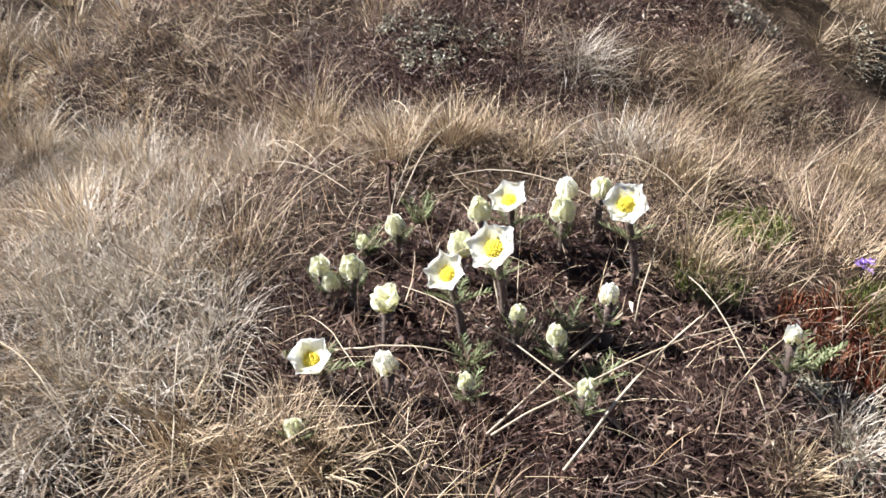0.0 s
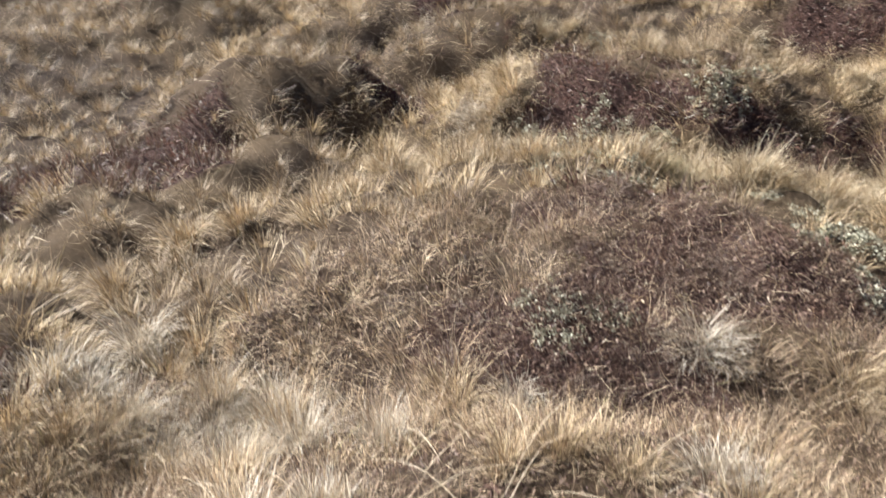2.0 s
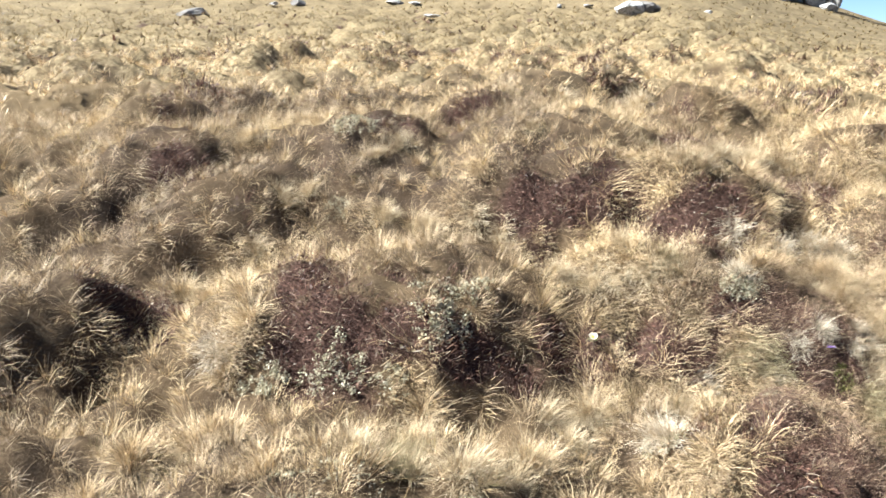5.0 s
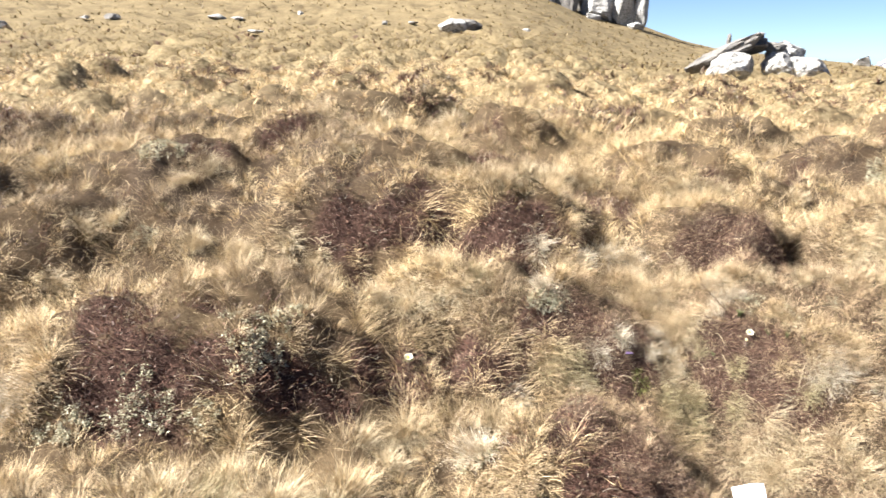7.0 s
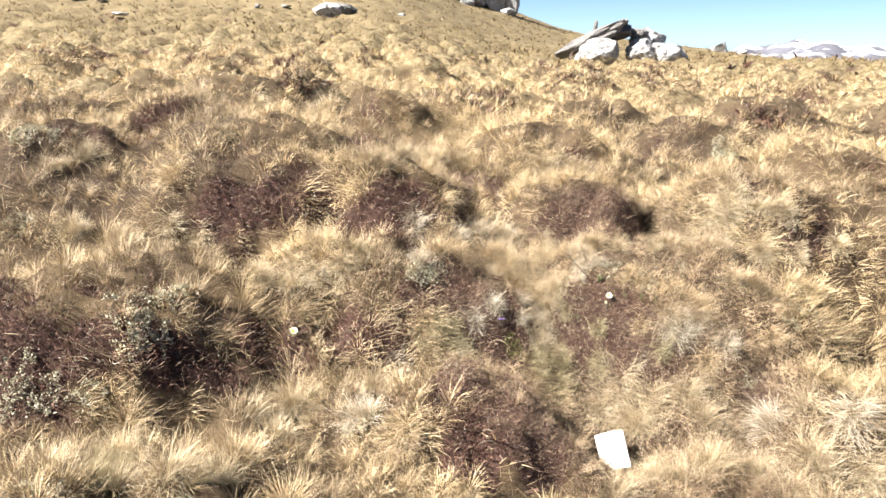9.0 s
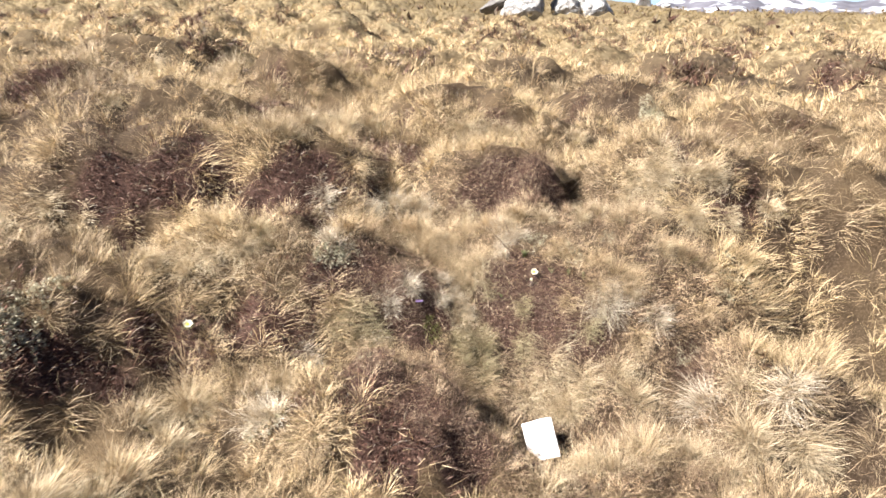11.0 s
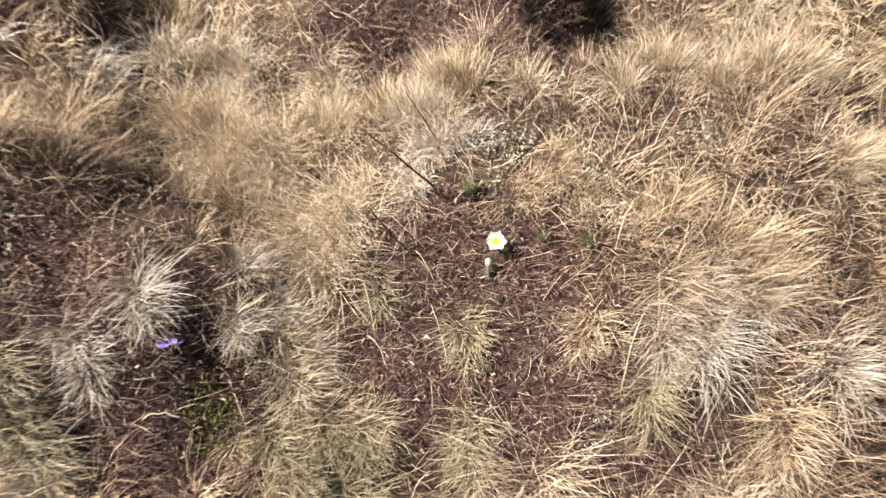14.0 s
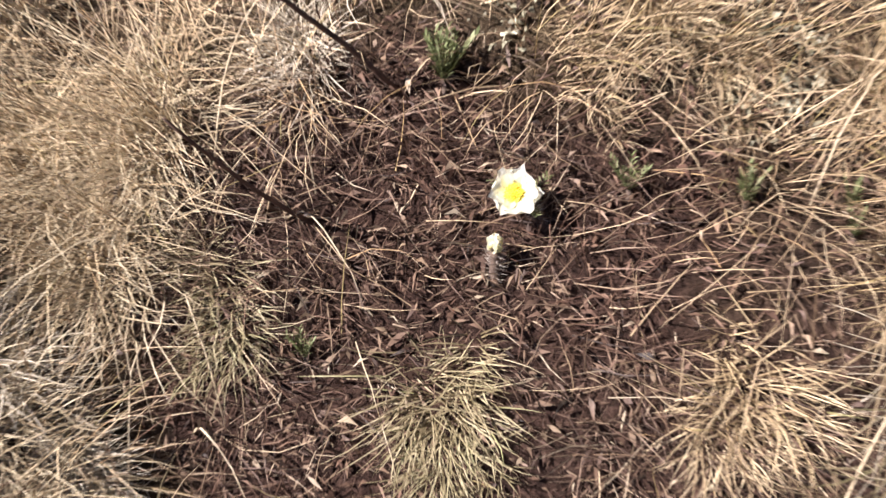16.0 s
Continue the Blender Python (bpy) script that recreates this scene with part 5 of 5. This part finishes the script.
# ------------------------------------------------------------------ tussocks that stand out
TUSSOCKS = [
    (0.32, 0.56, 0.063, 'grey'), (0.25, 0.51, 0.052, 'straw'), (2.14, 2.81, 0.062, 'grey'), (2.10, 2.79, 0.046, 'grey'),
    (2.18, 2.80, 0.061, 'grey'), (2.25, 2.68, 0.040, 'straw'), (2.30, 2.64, 0.045, 'straw'), (2.29, 2.68, 0.051, 'straw'),
    (2.38, 2.59, 0.050, 'straw'), (1.94, 2.97, 0.062, 'grey'), (1.93, 2.81, 0.047, 'straw'), (2.00, 2.73, 0.041, 'green'),
    (2.15, 2.89, 0.083, 'grey'), (1.89, 3.08, 0.101, 'straw'), (1.96, 2.98, 0.093, 'straw'), (1.64, 3.22, 0.109, 'straw'),
    (2.25, 2.52, 0.060, 'straw'), (2.50, 2.50, 0.079, 'straw'), (2.29, 2.44, 0.071, 'green'), (2.52, 2.33, 0.091, 'grey'),
    (2.43, 2.33, 0.091, 'straw'), (1.93, 2.62, 0.075, 'green'), (2.30, 2.69, 0.051, 'straw'), (2.43, 2.58, 0.061, 'straw'),
    (-0.49, 1.21, 0.130, 'grey'), (-0.56, 1.15, 0.124, 'grey'), (-0.27, 0.69, 0.099, 'grey'), (-0.32, 0.69, 0.099, 'grey'),
    (-0.22, 0.69, 0.079, 'grey'), (-0.28, 0.59, 0.091, 'grey'), (-0.24, 0.60, 0.090, 'grey'), (-0.19, 0.63, 0.069, 'grey'),
    (-0.07, 1.23, 0.088, 'grey'), (0.26, 0.89, 0.090, 'straw'), (2.10, 2.61, 0.060, 'green'), (2.35, 2.50, 0.100, 'straw'),
    (2.46, 2.45, 0.109, 'straw'), (1.88, 2.76, 0.062, 'grey'), (1.91, 2.71, 0.053, 'grey'), (1.81, 2.74, 0.052, 'grey'),
    (2.06, 2.55, 0.073, 'green'), (2.37, 2.43, 0.100, 'grey'), (1.85, 2.81, 0.060, 'grey'), (1.69, 2.78, 0.092, 'grey'),
    (1.62, 2.76, 0.075, 'grey'), (2.66, 2.50, 0.095, 'gold'), (2.13, 2.95, 0.105, 'straw'), (-0.38, 3.08, 0.161, 'straw'),
    (-0.46, 2.91, 0.142, 'grey'), (-0.59, 2.33, 0.158, 'straw'), (-0.33, 2.42, 0.118, 'straw'), (0.21, 2.33, 0.146, 'green'),
    (0.60, 2.27, 0.159, 'straw'), (0.87, 2.69, 0.169, 'straw'), (1.06, 2.45, 0.146, 'grey'), (1.14, 2.28, 0.138, 'straw'),
    (0.29, 2.61, 0.146, 'straw'), (-0.35, 2.93, 0.164, 'straw'), (-0.68, 3.39, 0.150, 'gold'), (0.85, 2.67, 0.159, 'gold'),
    (0.26, 2.38, 0.148, 'gold'), (1.16, 2.63, 0.164, 'gold'), (0.95, 3.11, 0.139, 'gold'), (1.23, 3.12, 0.105, 'green'),
    (0.13, 3.75, 0.148, 'gold'), (1.88, 3.31, 0.140, 'straw'), (0.57, 3.76, 0.149, 'straw'), (1.70, 3.33, 0.138, 'straw'),
    (1.25, 5.51, 0.181, 'gold'), (1.91, 4.00, 0.160, 'gold'), (0.75, 2.47, 0.143, 'gold'), (0.17, 2.20, 0.133, 'green'),
    (0.53, 2.21, 0.138, 'gold'), (2.11, 2.34, 0.182, 'gold'), (2.45, 2.51, 0.130, 'straw'), (2.54, 2.10, 0.161, 'grey'),
    (2.75, 1.88, 0.153, 'grey'), (2.93, 2.86, 0.145, 'gold'), (3.06, 2.75, 0.146, 'gold'), (1.94, 2.86, 0.124, 'gold'),
    (2.20, 1.98, 0.176, 'straw'), (3.22, 2.16, 0.154, 'straw'), (2.24, 2.88, 0.121, 'straw'), (0.24, 0.72, 0.085, 'straw'),
    (0.22, 1.37, 0.124, 'grey'), (0.22, 0.96, 0.100, 'grey'), (0.02, 0.97, 0.098, 'straw'), (-0.38, 1.08, 0.128, 'grey'),
    (-0.30, 0.64, 0.100, 'grey'), (-0.18, 1.23, 0.119, 'straw'), (-0.19, 0.55, 0.080, 'straw'), (0.47, 1.35, 0.112, 'straw'),
    (-0.58, 1.23, 0.125, 'straw'), (0.60, 1.20, 0.110, 'straw'), (-0.26, 1.10, 0.103, 'grey'), (-0.34, 0.76, 0.099, 'grey'),
    (-0.26, 0.75, 0.078, 'grey'), (-0.36, 0.71, 0.090, 'grey'), (-0.28, 0.66, 0.080, 'grey'), (-0.26, 0.81, 0.086, 'grey'),
    (-0.48, 1.04, 0.107, 'grey'), (-0.34, 0.60, 0.081, 'straw'), (-0.19, 0.59, 0.070, 'grey'), (-0.30, 0.55, 0.072, 'grey'),
    (-0.14, 0.52, 0.061, 'straw'), (-0.08, 0.51, 0.050, 'straw'), (-0.05, 0.93, 0.078, 'straw'), (0.11, 0.94, 0.078, 'straw'),
    (2.07, 2.00, 0.169, 'gold'), (2.38, 2.01, 0.184, 'gold'), (2.58, 1.91, 0.178, 'gold'), (2.74, 1.77, 0.183, 'gold'),
    (1.79, 1.96, 0.146, 'gold'), (2.44, 1.85, 0.163, 'gold'), (-0.45, 2.41, 0.147, 'straw'), (-0.69, 2.21, 0.158, 'straw'),
    (-0.17, 2.15, 0.149, 'straw'), (0.37, 2.12, 0.142, 'gold'), (0.68, 1.99, 0.142, 'straw'), (-0.85, 1.85, 0.126, 'straw'),
    (-0.96, 1.77, 0.131, 'straw'), (-1.03, 1.58, 0.130, 'straw'), (-0.61, 2.35, 0.138, 'straw'), (-0.37, 2.43, 0.137, 'straw'),
    (-0.88, 1.25, 0.110, 'straw'), (-0.65, 1.85, 0.131, 'straw'), (-0.32, 3.87, 0.153, 'gold'), (0.33, 3.62, 0.142, 'gold'),
    (1.09, 3.23, 0.125, 'gold'), (1.89, 3.10, 0.150, 'gold'), (1.98, 2.83, 0.145, 'gold'), (-0.91, 3.94, 0.147, 'gold'),
    (1.42, 3.56, 0.145, 'gold'), (2.45, 3.70, 0.176, 'gold'), (0.19, 4.23, 0.155, 'gold'), (-0.56, 4.34, 0.153, 'gold'),
    (0.90, 5.61, 0.202, 'gold'), (1.61, 4.99, 0.191, 'gold'), (-0.87, 1.12, 0.120, 'grey'), (-0.77, 1.12, 0.120, 'grey'),
    (-0.68, 1.10, 0.120, 'grey'), (-0.60, 1.08, 0.120, 'grey'), (-0.60, 1.22, 0.120, 'grey'), (-0.81, 1.34, 0.120, 'grey'),
    (-0.76, 1.01, 0.120, 'straw'), (-0.68, 0.99, 0.120, 'straw'), (-0.73, 0.92, 0.120, 'straw'), (-0.45, 0.99, 0.120, 'straw'),
    (-0.45, 1.16, 0.120, 'straw'), (-0.71, 1.37, 0.120, 'straw'), (-0.82, 1.01, 0.120, 'straw'), (-0.73, 1.00, 0.120, 'straw'),
    (-0.68, 1.04, 0.120, 'straw'), (-0.62, 1.01, 0.120, 'straw'), (-0.72, 1.08, 0.120, 'straw'), (1.87, 2.73, 0.090, 'gold'),
    (1.95, 2.78, 0.090, 'gold'), (1.86, 2.68, 0.090, 'gold'), (2.00, 2.81, 0.090, 'gold'), (2.11, 2.45, 0.150, 'gold'),
    (2.20, 2.35, 0.150, 'gold'), (2.32, 2.31, 0.150, 'gold'), (2.03, 2.44, 0.150, 'gold'), (2.11, 2.33, 0.150, 'gold'),
    (2.33, 2.22, 0.150, 'gold'), (2.39, 2.47, 0.072, 'grey'), (2.46, 2.43, 0.072, 'grey'), (2.33, 2.45, 0.072, 'grey'),
    (1.49, 2.69, 0.072, 'grey'), (1.28, 2.71, 0.072, 'grey'), (2.74, 2.48, 0.110, 'straw'), (2.85, 2.44, 0.110, 'straw'),
    (1.87, 2.52, 0.110, 'straw'), (2.73, 2.31, 0.110, 'straw'), (2.18, 2.86, 0.080, 'gold'), (2.32, 2.82, 0.080, 'gold'),
    (2.46, 2.77, 0.080, 'gold'), (2.58, 2.69, 0.080, 'gold'), (2.72, 2.64, 0.080, 'gold'), (2.94, 2.65, 0.080, 'gold'),
    (3.10, 2.60, 0.080, 'gold'), (1.88, 3.01, 0.100, 'gold'), (1.95, 2.95, 0.100, 'gold'), (1.80, 3.03, 0.100, 'gold'),
    (1.15, 3.08, 0.100, 'gold'), (1.23, 3.08, 0.100, 'gold'), (1.57, 3.57, 0.120, 'gold'), (1.84, 4.10, 0.120, 'gold'),
    (2.04, 3.95, 0.120, 'gold'), (2.43, 3.74, 0.120, 'gold'), (2.66, 3.70, 0.120, 'gold'), (2.84, 2.90, 0.120, 'gold'),
    (2.92, 2.86, 0.120, 'gold'), (3.00, 2.77, 0.120, 'gold'), (3.11, 2.71, 0.120, 'gold'), (2.80, 2.90, 0.120, 'gold'),
    (2.89, 2.83, 0.120, 'gold'), (1.55, 3.01, 0.110, 'straw'), (1.66, 3.15, 0.110, 'straw'), (1.72, 3.08, 0.110, 'straw'),
    (1.83, 3.13, 0.110, 'straw'), (1.86, 3.00, 0.110, 'straw'), (1.95, 2.97, 0.110, 'straw'), (1.88, 2.93, 0.110, 'straw'),
    (1.73, 3.23, 0.100, 'grey'), (1.55, 3.28, 0.100, 'grey'), (1.85, 3.24, 0.100, 'grey'), (1.95, 3.18, 0.100, 'grey'),
    (1.47, 3.00, 0.100, 'grey'), (1.45, 2.78, 0.085, 'green'), (1.51, 2.75, 0.085, 'green'), (1.41, 2.76, 0.085, 'green'),
    (1.47, 2.73, 0.085, 'green'), (1.53, 2.71, 0.085, 'green'), (1.82, 2.64, 0.085, 'green'), (1.89, 2.64, 0.085, 'green'),
    (1.83, 2.60, 0.085, 'green'), (1.90, 2.57, 0.085, 'green'), (1.40, 2.79, 0.085, 'straw'), (1.45, 2.76, 0.085, 'straw'),
    (1.45, 2.70, 0.085, 'straw'), (1.48, 2.68, 0.085, 'straw'), (1.40, 2.69, 0.085, 'straw'), (1.53, 2.68, 0.085, 'straw'),
    (1.84, 2.55, 0.085, 'straw'), (1.79, 2.58, 0.085, 'straw'), (1.57, 2.63, 0.085, 'straw'), (0.08, 2.23, 0.150, 'gold'),
    (0.23, 2.20, 0.150, 'gold'), (0.41, 2.14, 0.150, 'gold'), (0.60, 2.33, 0.150, 'gold'), (0.85, 2.68, 0.150, 'gold'),
    (0.70, 2.63, 0.150, 'gold'), (2.01, 2.09, 0.150, 'gold'), (2.20, 2.02, 0.150, 'gold'), (2.41, 1.97, 0.150, 'gold'),
    (2.57, 1.86, 0.150, 'gold'), (2.71, 1.79, 0.150, 'gold'), (2.65, 2.04, 0.150, 'gold'), (0.82, 3.20, 0.100, 'gold'),
    (0.98, 3.17, 0.100, 'gold'), (1.14, 3.08, 0.100, 'gold'), (2.08, 3.06, 0.100, 'gold'), (2.22, 2.92, 0.100, 'gold'),
    (2.53, 2.77, 0.100, 'gold'), (2.66, 2.68, 0.100, 'gold'), (2.95, 2.66, 0.100, 'gold'), (3.29, 2.57, 0.100, 'gold'),
    (1.48, 3.51, 0.100, 'gold'), (1.90, 4.01, 0.100, 'gold'), (2.55, 3.70, 0.100, 'gold'), (3.00, 3.58, 0.100, 'gold'),
    (2.97, 2.88, 0.100, 'gold'), (-0.68, 3.39, 0.140, 'straw'), (-0.54, 3.21, 0.140, 'straw'), (-0.39, 2.88, 0.140, 'straw'),
    (-0.41, 2.83, 0.140, 'straw'), (0.16, 3.72, 0.100, 'gold'), (0.33, 3.67, 0.100, 'gold'), (0.53, 3.60, 0.100, 'gold'),
    (0.64, 3.54, 0.100, 'gold'), (0.85, 3.17, 0.100, 'gold'), (1.06, 3.10, 0.100, 'gold'), (1.91, 3.02, 0.100, 'gold'),
    (2.05, 2.98, 0.100, 'gold'), (-0.42, 3.64, 0.100, 'gold'), (-0.21, 3.91, 0.100, 'gold'), (0.09, 4.11, 0.100, 'gold'),
    (1.65, 5.73, 0.100, 'gold'), (0.85, 4.14, 0.100, 'gold'),
]
T_MAT = {'straw': (M_GRASS, "pale straw-coloured grass tussock with drooping blades"), 'grey': (M_TUFT_GREY, "greyish dead grass tussock with drooping blades"),
         'gold': (M_TUFT_GOLD, "golden dry grass tussock on the hummock"), 'green': (M_TUFT_GREEN, "grass tussock with green among dry blades")}
for k, (x, y, size, tone) in enumerate(TUSSOCKS):
    g = np.random.default_rng(600 + k)
    near = bool(zone_near(np.array([x]), np.array([y]))[0])
    mat, lab = T_MAT[tone]
    thing = new("grass_tussock")
    org = np.array([x, y, gz(x, y)])
    thing.location = org
    for name, share, droop, count in (("drooping_crown", 0.85, 1.35, 320), ("upright_heart", 0.6, 0.75, 200)):
        sx, sy = x + g.normal(0, 0.012, 4), y + g.normal(0, 0.012, 4)
        ss = np.full(4, size * share * 0.8) * g.uniform(0.75, 1.2, 4)
        root, az, lean, curl, L, up = tussock_blades(sx, sy, ss, count // 4, g, droop)
        n = len(root)
        L = L * np.where(g.random(n) < 0.3, 0.6, 1.0)
        me = blade_mesh(name, root - org, az, lean, curl, L, (0.0009 if near else 0.0015) * g.uniform(0.6, 1.4, n), 3 if near else 2, mat, g.uniform(-.8, .8, n), up)
        ob = new(name, me)
        ob.parent = thing
    tagged(thing, lab, "grass tussock", "grass tussocks")
